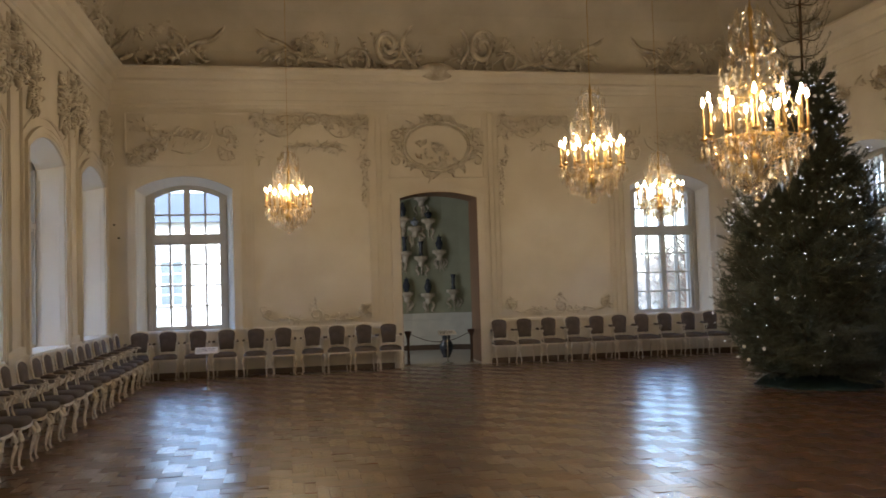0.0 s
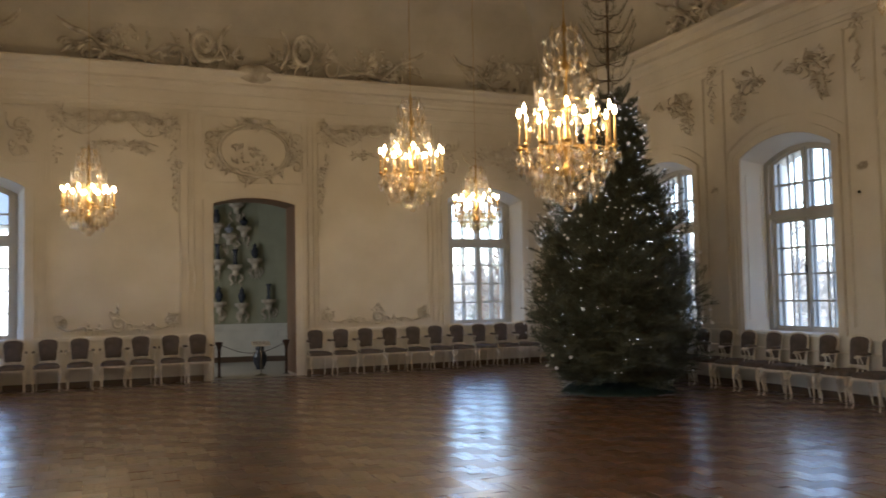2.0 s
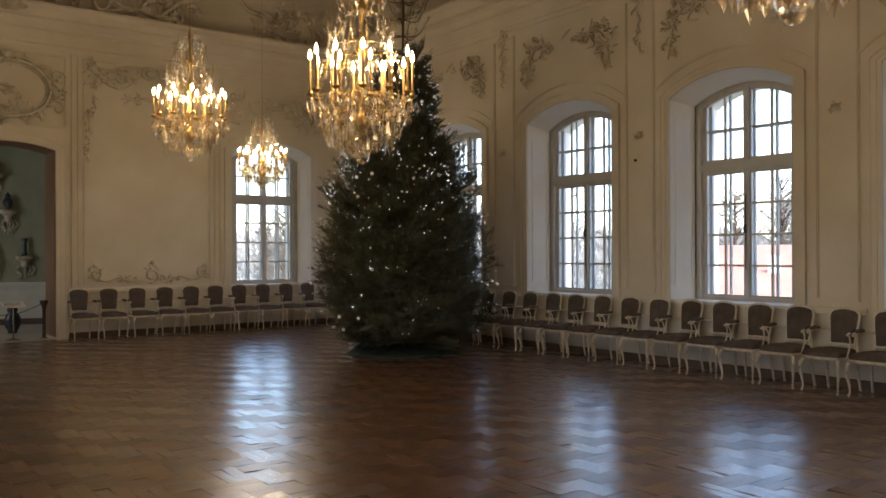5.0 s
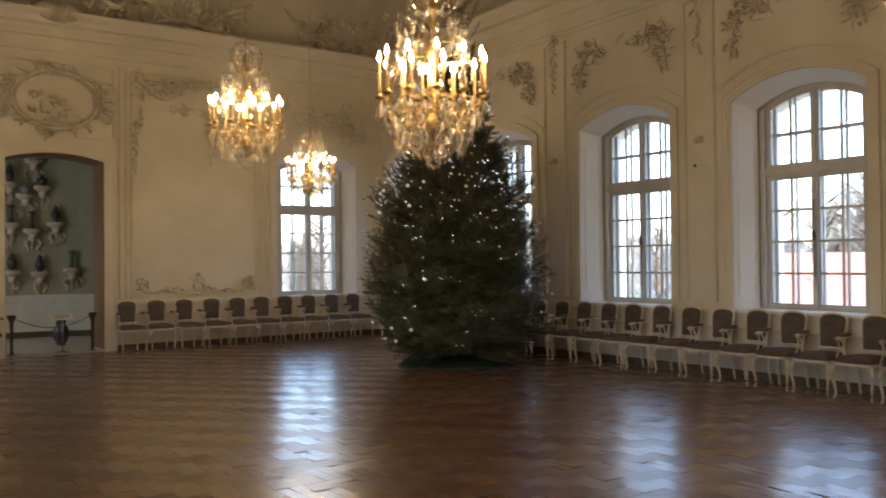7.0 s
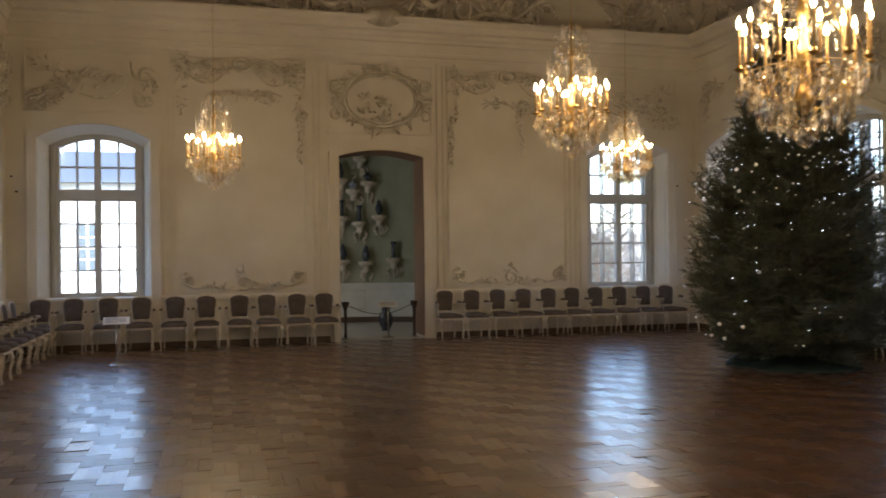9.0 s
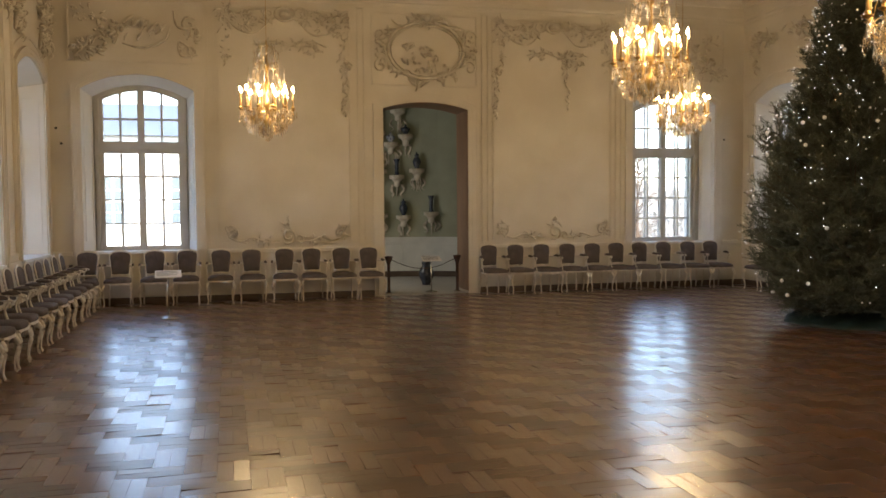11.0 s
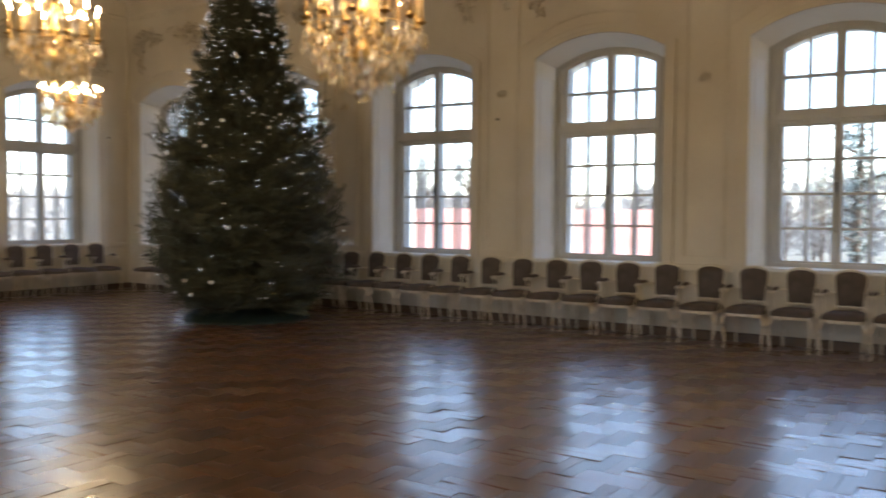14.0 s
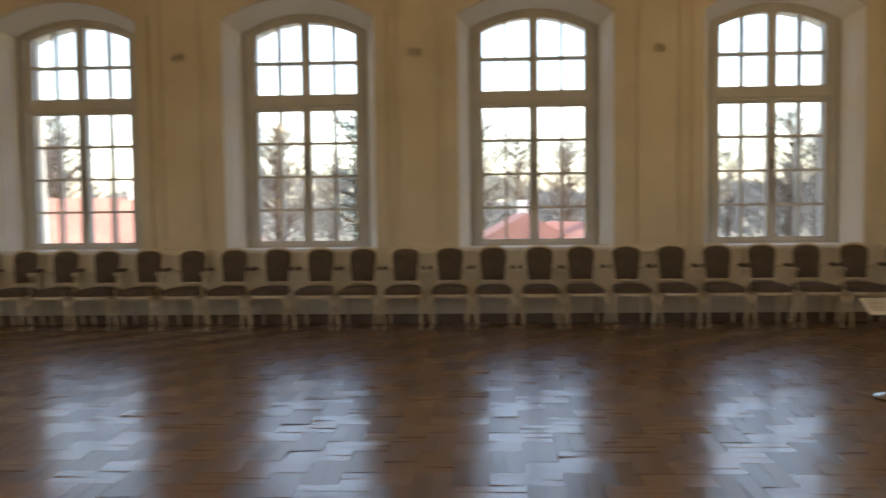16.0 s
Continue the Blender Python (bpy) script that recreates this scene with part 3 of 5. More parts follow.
# ---- armchairs ----
def armchair():
    """A rococo armchair, facing local -y; its back stands at y = 0.27."""
    ob = thing("armchair", "ivory painted rococo armchair with grey upholstery, standing against the wall", "chair", "chairs along the walls")
    # seat rail
    bm = bmesh.new()
    top = [(-0.232, -0.27), (0.232, -0.27), (0.20, 0.22), (-0.20, 0.22)]
    rim = []
    for (a, b), (c, e) in zip(top, top[1:] + top[:1]):
        for k in range(6):
            t = k / 6
            bow = 0.025 * math.sin(math.pi * t)
            n = Vector((e - b, -(c - a))).normalized()
            rim.append((a + (c - a) * t + n.x * bow, b + (e - b) * t + n.y * bow))
    lo, hi = [], []
    for i, (x, y) in enumerate(rim):
        t = (i % 6) / 6
        dip = 0.02 * math.cos(2 * math.pi * t * 2) if i < 6 else 0.0
        lo.append(bm.verts.new((x, y, 0.372 + 0.6 * dip)))
        hi.append(bm.verts.new((x, y, 0.395)))
    k = len(rim)
    for i in range(k):
        bm.faces.new((lo[i], lo[(i + 1) % k], hi[(i + 1) % k], hi[i]))
    bm.faces.new(hi)
    bm.faces.new(lo[::-1])
    part("seat_frame", bm, CHAIR_PAINT, ob)
    # cushion
    bm = bmesh.new()
    rings = []
    for s, z in ((0.99, 0.396), (1.0, 0.42), (0.96, 0.445), (0.82, 0.462), (0.5, 0.472)):
        rings.append([bm.verts.new((x * s, y * s, z)) for x, y in rim])
    for a, b in zip(rings, rings[1:]):
        for i in range(k):
            bm.faces.new((a[i], a[(i + 1) % k], b[(i + 1) % k], b[i]))
    bm.faces.new(rings[-1])
    part("seat", bm, VELVET, ob, "grey woven seat cushion", smooth=True)
    # cabriole front legs, plainer back legs
    for s in (-1, 1):
        bm = bmesh.new()
        sweep(bm, smooth_line([(s * 0.235, -0.25, 0.36), (s * 0.262, -0.285, 0.28), (s * 0.240, -0.257, 0.15), (s * 0.231, -0.25, 0.06), (s * 0.244, -0.27, 0.012)], 4),
              [0.023] * 2 + [0.025] * 3 + [0.023, 0.020, 0.018, 0.0155, 0.014, 0.013, 0.012, 0.012, 0.0125, 0.014, 0.0155, 0.013], 7)
        part("leg", bm, CHAIR_PAINT, ob, smooth=True)
        bm = bmesh.new()
        sweep(bm, smooth_line([(s * 0.20, 0.215, 0.37), (s * 0.205, 0.225, 0.2), (s * 0.215, 0.27, 0.0)], 4), [0.022, 0.022, 0.021, 0.02, 0.019, 0.018, 0.017, 0.016, 0.016], 6)
        part("leg", bm, CHAIR_PAINT, ob, smooth=True)
    # back: frame round a shaped panel, leaning
    lean = lambda x, z: (x, 0.215 + (z - 0.40) * 0.17, z)
    outline = smooth_line([(-0.160, 0.500, 0), (-0.168, 0.58, 0), (-0.190, 0.74, 0), (-0.190, 0.825, 0), (-0.135, 0.868, 0), (0, 0.888, 0), (0.135, 0.868, 0), (0.190, 0.825, 0), (0.190, 0.74, 0), (0.168, 0.58, 0), (0.160, 0.500, 0)], 4)
    bm = bmesh.new()
    pts = [lean(p.x, p.y) for p in outline]
    sweep(bm, pts, 0.017, 6, 0.8, (0, 1, 0))
    sweep(bm, smooth_line([lean(-0.162, 0.502), lean(-0.08, 0.492), lean(0, 0.506), lean(0.08, 0.492), lean(0.162, 0.502)], 3), 0.018, 6, 0.8, (0, 1, 0))
    for s in (-1, 1):
        sweep(bm, [lean(s * 0.16, 0.505), (s * 0.188, 0.218, 0.36)], 0.016, 6)
    for x in (-0.035, 0, 0.035):
        blob(bm, lean(x, 0.889 - abs(x) * 0.3), (0.022, 0.014, 0.014))
    part("back_frame", bm, CHAIR_PAINT, ob, smooth=True)
    bm = bmesh.new()
    cx, cz = 0.0, 0.68
    ringsb = []
    for sc, off in ((0.95, 0.02), (0.97, -0.002), (0.90, -0.018), (0.6, -0.028), (0.25, -0.031)):
        ringsb.append([bm.verts.new(Vector(lean(cx + (p.x - cx) * sc, cz + (p.y - cz) * sc)) + Vector((0, off, 0))) for p in outline])
    for a, b in zip(ringsb, ringsb[1:]):
        for i in range(len(a)):
            bm.faces.new((a[i], a[(i + 1) % len(a)], b[(i + 1) % len(a)], b[i]))
    bm.faces.new(ringsb[-1])
    bm.faces.new(ringsb[0][::-1])
    part("backrest", bm, VELVET, ob, "grey woven back cushion", smooth=True)
    # arms
    for s in (-1, 1):
        bm = bmesh.new()
        y0 = lean(0, 0.64)[1]
        sweep(bm, smooth_line([(s * 0.165, y0, 0.645), (s * 0.245, 0.12, 0.655), (s * 0.262, -0.03, 0.648), (s * 0.27, -0.085, 0.64), (s * 0.268, -0.105, 0.622)], 4), [0.011] * 8 + [0.012] * 6 + [0.016, 0.019, 0.014], 6)
        sweep(bm, smooth_line([(s * 0.266, -0.07, 0.635), (s * 0.258, -0.025, 0.56), (s * 0.25, -0.035, 0.47), (s * 0.238, -0.085, 0.37)], 4), [0.011] * 13, 6)
        arm = part("arm", bm, CHAIR_PAINT, ob, smooth=True)
        bm = bmesh.new()
        sweep(bm, [(s * 0.243, 0.13, 0.668), (s * 0.252, 0.07, 0.676), (s * 0.262, -0.01, 0.668), (s * 0.266, -0.05, 0.655)], [0.014, 0.022, 0.022, 0.013], 7)
        part("arm_pad", bm, VELVET, arm, "small grey arm pad", smooth=True)
    return ob


first_chair = armchair()
spots = []
for x in (-2.84, -2.31, -1.76, -1.21, -0.64, -0.12, 0.45, 0.95, 1.48, 1.98, 4.32, 4.84, 5.38, 5.91, 6.44, 6.96, 7.48, 8.0, 8.53, 9.07):
    spots.append((x, YN - 0.37, 0))
y = 16.03
while y > -5.3:
    spots.append((XE - 0.37, y, -90))
    y -= 0.526
y = 16.35
while y > -5.3:
    spots.append((XW + 0.55, y, 90))
    y -= 0.56
rnd = random.Random(4)
for i, (x, y, a) in enumerate(spots):
    m = pose(x + rnd.uniform(-0.012, 0.012), y + rnd.uniform(-0.012, 0.012), FLOOR, 0, 0, a + rnd.uniform(-2.0, 2.0))
    if i == 0:
        first_chair.matrix_world = m @ Matrix.Diagonal((0.89, 0.96, 1.045, 1))
    else:
        copy_thing(first_chair, m)


# ---- chandeliers ----
HANG = 7.5


def chandelier():
    """A gilded crystal chandelier with two rings of candles; the glass ball at its foot is at the origin."""
    ob = thing("chandelier", "lit gilded brass chandelier with candle bulbs and hanging cut crystals", "chandelier", "chandeliers of the hall")
    bm = bmesh.new()
    lathe(bm, [(0.0, 0.10), (0.03, 0.11), (0.02, 0.16), (0.05, 0.20), (0.085, 0.25), (0.05, 0.31), (0.022, 0.36), (0.035, 0.44), (0.06, 0.50), (0.035, 0.56), (0.02, 0.64), (0.03, 0.72), (0.055, 0.77), (0.025, 0.84),
               (0.018, 0.95), (0.03, 1.02), (0.05, 1.07), (0.02, 1.12), (0.014, 1.30), (0.03, 1.36), (0.012, 1.42), (0.006, 1.46)], 12)
    part("stem", bm, GILT, ob, smooth=True)
    bm = bmesh.new()
    sweep(bm, [(0, 0, 1.44), (0, 0, HANG)], 0.005, 6)
    part("hanging_rod", bm, GILT, ob)
    # basket frame
    bm = bmesh.new()
    for r, z, t in ((0.40, 0.42, 0.010), (0.22, 0.22, 0.008), (0.27, 0.78, 0.007), (0.16, 1.12, 0.006)):
        c = [(r * math.cos(a), r * math.sin(a), z) for a in (2 * math.pi * k / 28 for k in range(29))]
        sweep(bm, c, 0.36 * t, 5)
    for k in range(8):
        a = 2 * math.pi * k / 8
        cs, sn = math.cos(a), math.sin(a)
        sweep(bm, smooth_line([(0.03 * cs, 0.03 * sn, 1.10), (0.16 * cs, 0.16 * sn, 1.12), (0.20 * cs, 0.20 * sn, 0.95), (0.27 * cs, 0.27 * sn, 0.78), (0.36 * cs, 0.36 * sn, 0.60), (0.40 * cs, 0.40 * sn, 0.42), (0.22 * cs, 0.22 * sn, 0.22), (0.05 * cs, 0.05 * sn, 0.14)], 4), 0.0026, 5)
    part("basket_frame", bm, GILT, ob)
    # arms with candles
    bmc, bmf, bmd = bmesh.new(), bmesh.new(), bmesh.new()
    lathe(bmc, [(0.0, 0.0), (0.0125, 0.0), (0.0115, 0.215), (0.007, 0.222)], 8)
    lathe(bmf, [(0.0, 0.0), (0.009, 0.004), (0.0165, 0.022), (0.014, 0.042), (0.005, 0.066), (0.0, 0.078)], 8)
    lathe(bmd, [(0.0, 0.0), (0.012, 0.002), (0.042, 0.018), (0.045, 0.022), (0.02, 0.02), (0.02, 0.045), (0.0, 0.045)], 10)
    me_c, me_f, me_d = mesh_of(bmc, CANDLE, True), mesh_of(bmf, FLAME, True), mesh_of(bmd, GILT, True)
    for count, r, z, turn in ((12, 0.455, 0.435, 0.0), (6, 0.27, 0.40, 0.26)):
        for k in range(count):
            a = turn + 2 * math.pi * k / count
            cs, sn = math.cos(a), math.sin(a)
            bm = bmesh.new()
            sweep(bm, smooth_line([(0.05 * cs, 0.05 * sn, z - 0.02), (0.16 * cs, 0.16 * sn, z + 0.02), (0.26 * cs * r / 0.45, 0.26 * sn * r / 0.45, z - 0.12), (0.40 * cs * r / 0.455, 0.40 * sn * r / 0.455, z - 0.11), (r * cs, r * sn, z)], 4), 0.0055, 5)
            arm = part("arm", bm, GILT, ob)
            part("drip_pan", me_d, None, arm, m=pose(r * cs, r * sn, z - 0.005))
            cd = part("candle", me_c, None, ob, "pale yellow candle sleeve", m=pose(r * cs, r * sn, z + 0.038))
            part("flame_bulb", me_f, None, cd, "glowing flame-shaped bulb", m=pose(0, 0, 0.219))
    # crystals: drops, garlands, spires
    rnd = random.Random(7)

    def drop(bm, x, y, z, h, w):
        a = rnd.uniform(0, 6.28)
        pts = [(x + w * math.cos(a + q * 1.5708), y + w * math.sin(a + q * 1.5708), z - 0.68 * h) for q in range(4)]
        t, b = bm.verts.new((x, y, z)), bm.verts.new((x, y, z - h))
        v = [bm.verts.new(p) for p in pts]
        for i in range(4):
            bm.faces.new((t, v[i], v[(i + 1) % 4]))
            bm.faces.new((b, v[(i + 1) % 4], v[i]))

    def bead(bm, x, y, z, r):
        blob(bm, (x, y, z), (r, r, r), 0, 0, 1)

    for nm, ring, lab in (("crystal_fringe", 0, "clear pear-shaped crystals hung from the arms"), ("crystal_basket", 1, "clear crystals hung round the lower basket"), ("crystal_crown", 2, "clear crystals round the upper crown")):
        bm = bmesh.new()
        if ring == 0:
            for k in range(48):
                a = 2 * math.pi * k / 48
                r = 0.455 + rnd.uniform(-0.04, 0.045)
                drop(bm, r * math.cos(a), r * math.sin(a), 0.45 - rnd.uniform(0, 0.09), rnd.uniform(0.09, 0.15), rnd.uniform(0.016, 0.028))
            for k in range(12):
                a = 2 * math.pi * (k + 0.5) / 12
                for j in range(7):
                    b = a + (j - 3) * 0.075
                    bead(bm, 0.45 * math.cos(b), 0.45 * math.sin(b), 0.40 - 0.06 * (1 - ((j - 3) / 3) ** 2), 0.013)
        if ring == 1:
            for r, z, n, h in ((0.39, 0.36, 34, 0.14), (0.36, 0.40, 24, 0.12), (0.33, 0.29, 28, 0.17), (0.25, 0.24, 22, 0.18), (0.15, 0.20, 14, 0.16), (0.08, 0.16, 8, 0.12), (0.28, 0.46, 18, 0.12), (0.16, 0.40, 12, 0.14)):
                for k in range(n):
                    a = 2 * math.pi * (k + rnd.uniform(-0.2, 0.2)) / n
                    drop(bm, r * math.cos(a), r * math.sin(a), z + rnd.uniform(-0.02, 0.02), h * rnd.uniform(0.8, 1.3), rnd.uniform(0.018, 0.034))
        if ring == 2:
            for k in range(8):
                a = 2 * math.pi * k / 8
                for r, z, h in ((0.30, 0.80, 0.26), (0.20, 1.04, 0.22), (0.13, 1.22, 0.18)):
                    lathe(bm, [(0.0, 0), (0.02, 0.02), (0.012, 0.05), (0.022, 0.09), (0.012, 0.6 * h + 0.04), (0.004, h)], 6, (r * math.cos(a), r * math.sin(a), z))
            for r, z, n in ((0.31, 0.78, 26), (0.36, 0.64, 26), (0.27, 0.90, 20), (0.22, 1.02, 18), (0.18, 1.14, 16), (0.21, 1.30, 12), (0.13, 1.22, 10), (0.12, 0.7, 12)):
                for k in range(n):
                    a = 2 * math.pi * k / n + rnd.uniform(-0.08, 0.08)
                    drop(bm, r * math.cos(a), r * math.sin(a), z, rnd.uniform(0.05, 0.10), rnd.uniform(0.012, 0.018))
            for k in range(8):
                a = 2 * math.pi * k / 8
                p = smooth_line([(0.02 * math.cos(a), 0.02 * math.sin(a), 1.38), (0.13 * math.cos(a), 0.13 * math.sin(a), 1.34), (0.21 * math.cos(a), 0.21 * math.sin(a), 1.24)], 3)
                sweep(bm, p, 0.005, 5)
                q = smooth_line([(0.03 * math.cos(a), 0.03 * math.sin(a), 1.06), (0.14 * math.cos(a), 0.14 * math.sin(a), 1.02), (0.23 * math.cos(a), 0.23 * math.sin(a), 1.12), (0.19 * math.cos(a), 0.19 * math.sin(a), 1.19)], 4)
                sweep(bm, q, 0.006, 5)
                for j in range(9):
                    t = j / 8
                    r = 0.20 + 0.16 * t + 0.03 * math.sin(math.pi * t)
                    bead(bm, r * math.cos(a + 0.2), r * math.sin(a + 0.2), 1.0 - 0.40 * t - 0.06 * math.sin(math.pi * t), 0.011)
        tagged(part(nm, bm, CRYSTAL, ob, lab), kind="stuff")
    bm = bmesh.new()
    bmesh.ops.create_uvsphere(bm, u_segments=12, v_segments=8, radius=0.068, matrix=Matrix.Translation((0, 0, 0.03)))
    part("crystal_ball", bm, CRYSTAL, ob, "faceted clear crystal ball")
    return ob


spots_c = [(3.56, 5.90, 2.24, 0.83, 1.05), (3.54, 9.35, 2.56, 0.80, 0.95), (6.37, 13.64, 2.64, 0.86, 0.85), (0.04, 13.63, 2.54, 0.80, 0.93), (3.54, 2.46, 2.52, 0.88, 1.0), (6.37, -1.85, 2.6, 0.86, 0.9), (0.04, -1.85, 2.6, 0.86, 0.9)]
lamp_c = chandelier()
for i, (x, y, z, s, sz) in enumerate(spots_c):
    ob = lamp_c if i == 0 else copy_thing(lamp_c, pose(x, y, z))
    ob.matrix_world = pose(x, y, z, 0, 0, 13 * i) @ Matrix.Diagonal((s, s, sz, 1))
    lt = new("chandelier_light", bpy.data.lights.new("chandelier_light", "POINT"))
    lt.data.energy, lt.data.color, lt.data.shadow_soft_size = 9.8, (1.0, 0.72, 0.40), 0.60
    lt.location = (x, y, z + 0.72 * sz)


# ---- the Christmas tree ----
TREE = Vector((7.92, 11.72, FLOOR))
PROFILE = [(0.25, 1.10), (0.5, 1.42), (1.0, 1.56), (1.8, 1.50), (2.4, 1.27), (3.0, 0.98), (3.5, 0.76), (4.1, 0.56), (4.7, 0.42), (4.9, 0.66), (5.4, 0.68), (6.0, 0.58), (6.6, 0.34), (7.0, 0.05)]


def crown_radius(z):
    return 0.84 * float(np.interp(z, [p[0] for p in PROFILE], [p[1] for p in PROFILE]))


def fir_tree():
    rnd = random.Random(11)
    ob = thing("christmas_tree", "tall dark green cut fir hung with small silver baubles", "tree", at=TREE)
    bm = bmesh.new()
    sweep(bm, [(0, 0, 0.05), (0.01, 0, 1.5), (-0.01, 0.01, 3.5), (0, 0, 5.4), (0.01, 0, 7.0)], [0.09, 0.075, 0.05, 0.025, 0.008], 8)
    part("trunk", bm, BARK, ob)
    bmb = bmesh.new()
    vs, fs, tips = [], [], []

    def needle(p, d, up, ln, w):
        s = d.cross(up)
        s = s.normalized() * w if s.length > 1e-6 else Vector((w, 0, 0))
        i = len(vs)
        vs.extend((p + s, p - s, p + d * ln))
        fs.append((i, i + 1, i + 2))

    def twig(p, d, ln, dense=1.0):
        n = max(5, int(ln / 0.011 * dense))
        side = d.orthogonal().normalized()
        for k in range(n):
            t = k / n
            q = p + d * (ln * t) - Vector((0, 0, 0.02 * t * t))
            a = k * 2.4 + rnd.uniform(-0.4, 0.4)
            r = Matrix.Rotation(a, 3, d) @ side
            needle(q, (d * 0.75 + r).normalized(), d, rnd.uniform(0.03, 0.055), 0.0045)
        tips.append(p + d * ln)

    z = 0.22
    while z < 6.85:
        rad = crown_radius(z)
        sparse = z > 4.75
        n = 3 if z > 6.2 else (5 if sparse else max(8, int(11 + 5 * rad)))
        ph = rnd.uniform(0, 6.28)
        for k in range(n):
            a = ph + 2 * math.pi * k / n + rnd.uniform(-0.22, 0.22)
            ln = rad * rnd.uniform(0.72, 1.12)
            rise = 3.2 if sparse else (0.95 + 0.22 * z) * rnd.uniform(0.5, 1.6)
            z0 = z + (0 if sparse else rnd.uniform(-0.42, 0.16) * min(1.0, z))
            p0 = Vector((0, 0, z0))
            droop = 0.0 if sparse else -0.18 * ln * rnd.uniform(0.0, 1.8)
            p1 = Vector((ln * 0.55 * math.cos(a), ln * 0.55 * math.sin(a), z0 + droop * 0.5 + 0.05 * ln))
            p2 = Vector((ln * math.cos(a), ln * math.sin(a), z0 + droop + rise * 0.25 * ln + rnd.uniform(-0.06, 0.06)))
            line = smooth_line([p0, p1, p2], 5)
            sweep(bmb, line, [0.017 * max(0.25, 1 - i / len(line)) * (0.6 if sparse else 1) for i in range(len(line))], 4)
            m = len(line)
            for i in range(2 if not sparse else 3, m):
                d = (line[min(i + 1, m - 1)] - line[i - 1]).normalized()
                steps = 2 if not sparse else 1
                for s in (-1, 1):
                    for q in range(steps):
                        dd = (Matrix.Rotation(s * rnd.uniform(0.5, 1.0), 3, "Z") @ d + Vector((0, 0, rnd.uniform(-0.35, 1.25)))).normalized()
                        tl = (0.10 + 0.24 * (1 - abs(i / m - 0.6))) * rnd.uniform(0.7, 1.2) * (0.55 if sparse else 1) * min(1, 0.45 + rad * 0.5)
                        st = line[i - 1].lerp(line[i], q / steps + rnd.uniform(0, 0.5))
                        twig(st, dd, tl, 0.5 if sparse else 1.0)
                        if not sparse and tl > 0.16:
                            for s2 in (-1, 1):
                                d3 = (Matrix.Rotation(s2 * 0.75, 3, "Z") @ dd).normalized()
                                twig(st + dd * tl * rnd.uniform(0.3, 0.6), d3, tl * 0.5)
            d = (line[-1] - line[-3]).normalized()
            twig(line[-2], d, 0.14 if not sparse else 0.1)
        z += (0.10 if z < 4.6 else 0.16) if not sparse else 0.27
    tagged(part("branchwork", bmb, BARK, ob), kind="stuff")
    me = bpy.data.meshes.new("mesh")
    me.from_pydata([tuple(v) for v in vs], [], fs)
    me.materials.append(NEEDLE)
    tagged(part("crown", me, NEEDLE, ob, "dense dark green needles"), kind="stuff")
    return tips


tips = fir_tree()
bm = bmesh.new()
rings = []
for r, z in ((0.05, 0.14), (0.40, 0.13), (0.62, 0.10), (0.78, 0.07), (0.86, 0.035), (0.89, 0.012), (0.89, 0.001)):
    ring = []
    for k in range(64):
        a = 2 * math.pi * k / 64
        out = r * (1 + 0.035 * math.sin(7 * a) + 0.03 * math.sin(17 * a + 4 * r))
        ring.append(bm.verts.new((out * math.cos(a), out * math.sin(a), max(0.001, z + 0.030 * math.sin(13 * a + 9 * r) * (r < 0.85)))))
    rings.append(ring)
for a, b in zip(rings, rings[1:]):
    for i in range(64):
        bm.faces.new((a[i], b[i], b[(i + 1) % 64], a[(i + 1) % 64]))
solo("tree_skirt", bm, SKIRT, "dark green crumpled cloth spread on the floor under the fir", "cloth", smooth=True, m=pose(TREE.x, TREE.y, FLOOR))

rnd = random.Random(5)
bms, bmc = bmesh.new(), bmesh.new()
bmesh.ops.create_uvsphere(bms, u_segments=12, v_segments=8, radius=1.0)
lathe(bmc, [(0.0, 0.95), (0.22, 0.95), (0.2, 1.15), (0.0, 1.18)], 8)
me_ball, me_cap = mesh_of(bms, SILVER, True), mesh_of(bmc, STEEL)
outer = [t for t in tips if 0.3 < t.z < 5.0 and t.x * 0.6 + t.y * 0.8 < 0.75 and math.hypot(t.x, t.y) > 1.06 * crown_radius(t.z)]
rnd.shuffle(outer)
for i, t in enumerate(outer[:300]):
    r = rnd.choice((0.010, 0.012, 0.013, 0.015, 0.017, 0.026) if i % 3 else (0.009, 0.011))
    ob = thing("bauble", "small shiny silver ball hanging from a fir twig", "bauble", "baubles on the fir", at=TREE + Vector((t.x * 1.05, t.y * 1.05, t.z - r * 1.1)))
    part("ball", me_ball, None, ob, m=Matrix.Diagonal((r, r, r, 1)))
    if r > 0.0145:
        part("cap", me_cap, None, ob, "small steel cap", m=Matrix.Diagonal((r, r, r, 1)))


# tiny cold white lights strung all over the twigs
bm = bmesh.new()
for t in outer[300:620]:
    bmesh.ops.create_icosphere(bm, subdivisions=1, radius=rnd.uniform(0.004, 0.0065), matrix=Matrix.Translation((t.x * 1.03, t.y * 1.03, t.z)))
solo("string_lights", bm, SPARK, "tiny cold white lights strung over the fir twigs", "lights", "stuff", smooth=True, m=pose(*TREE))


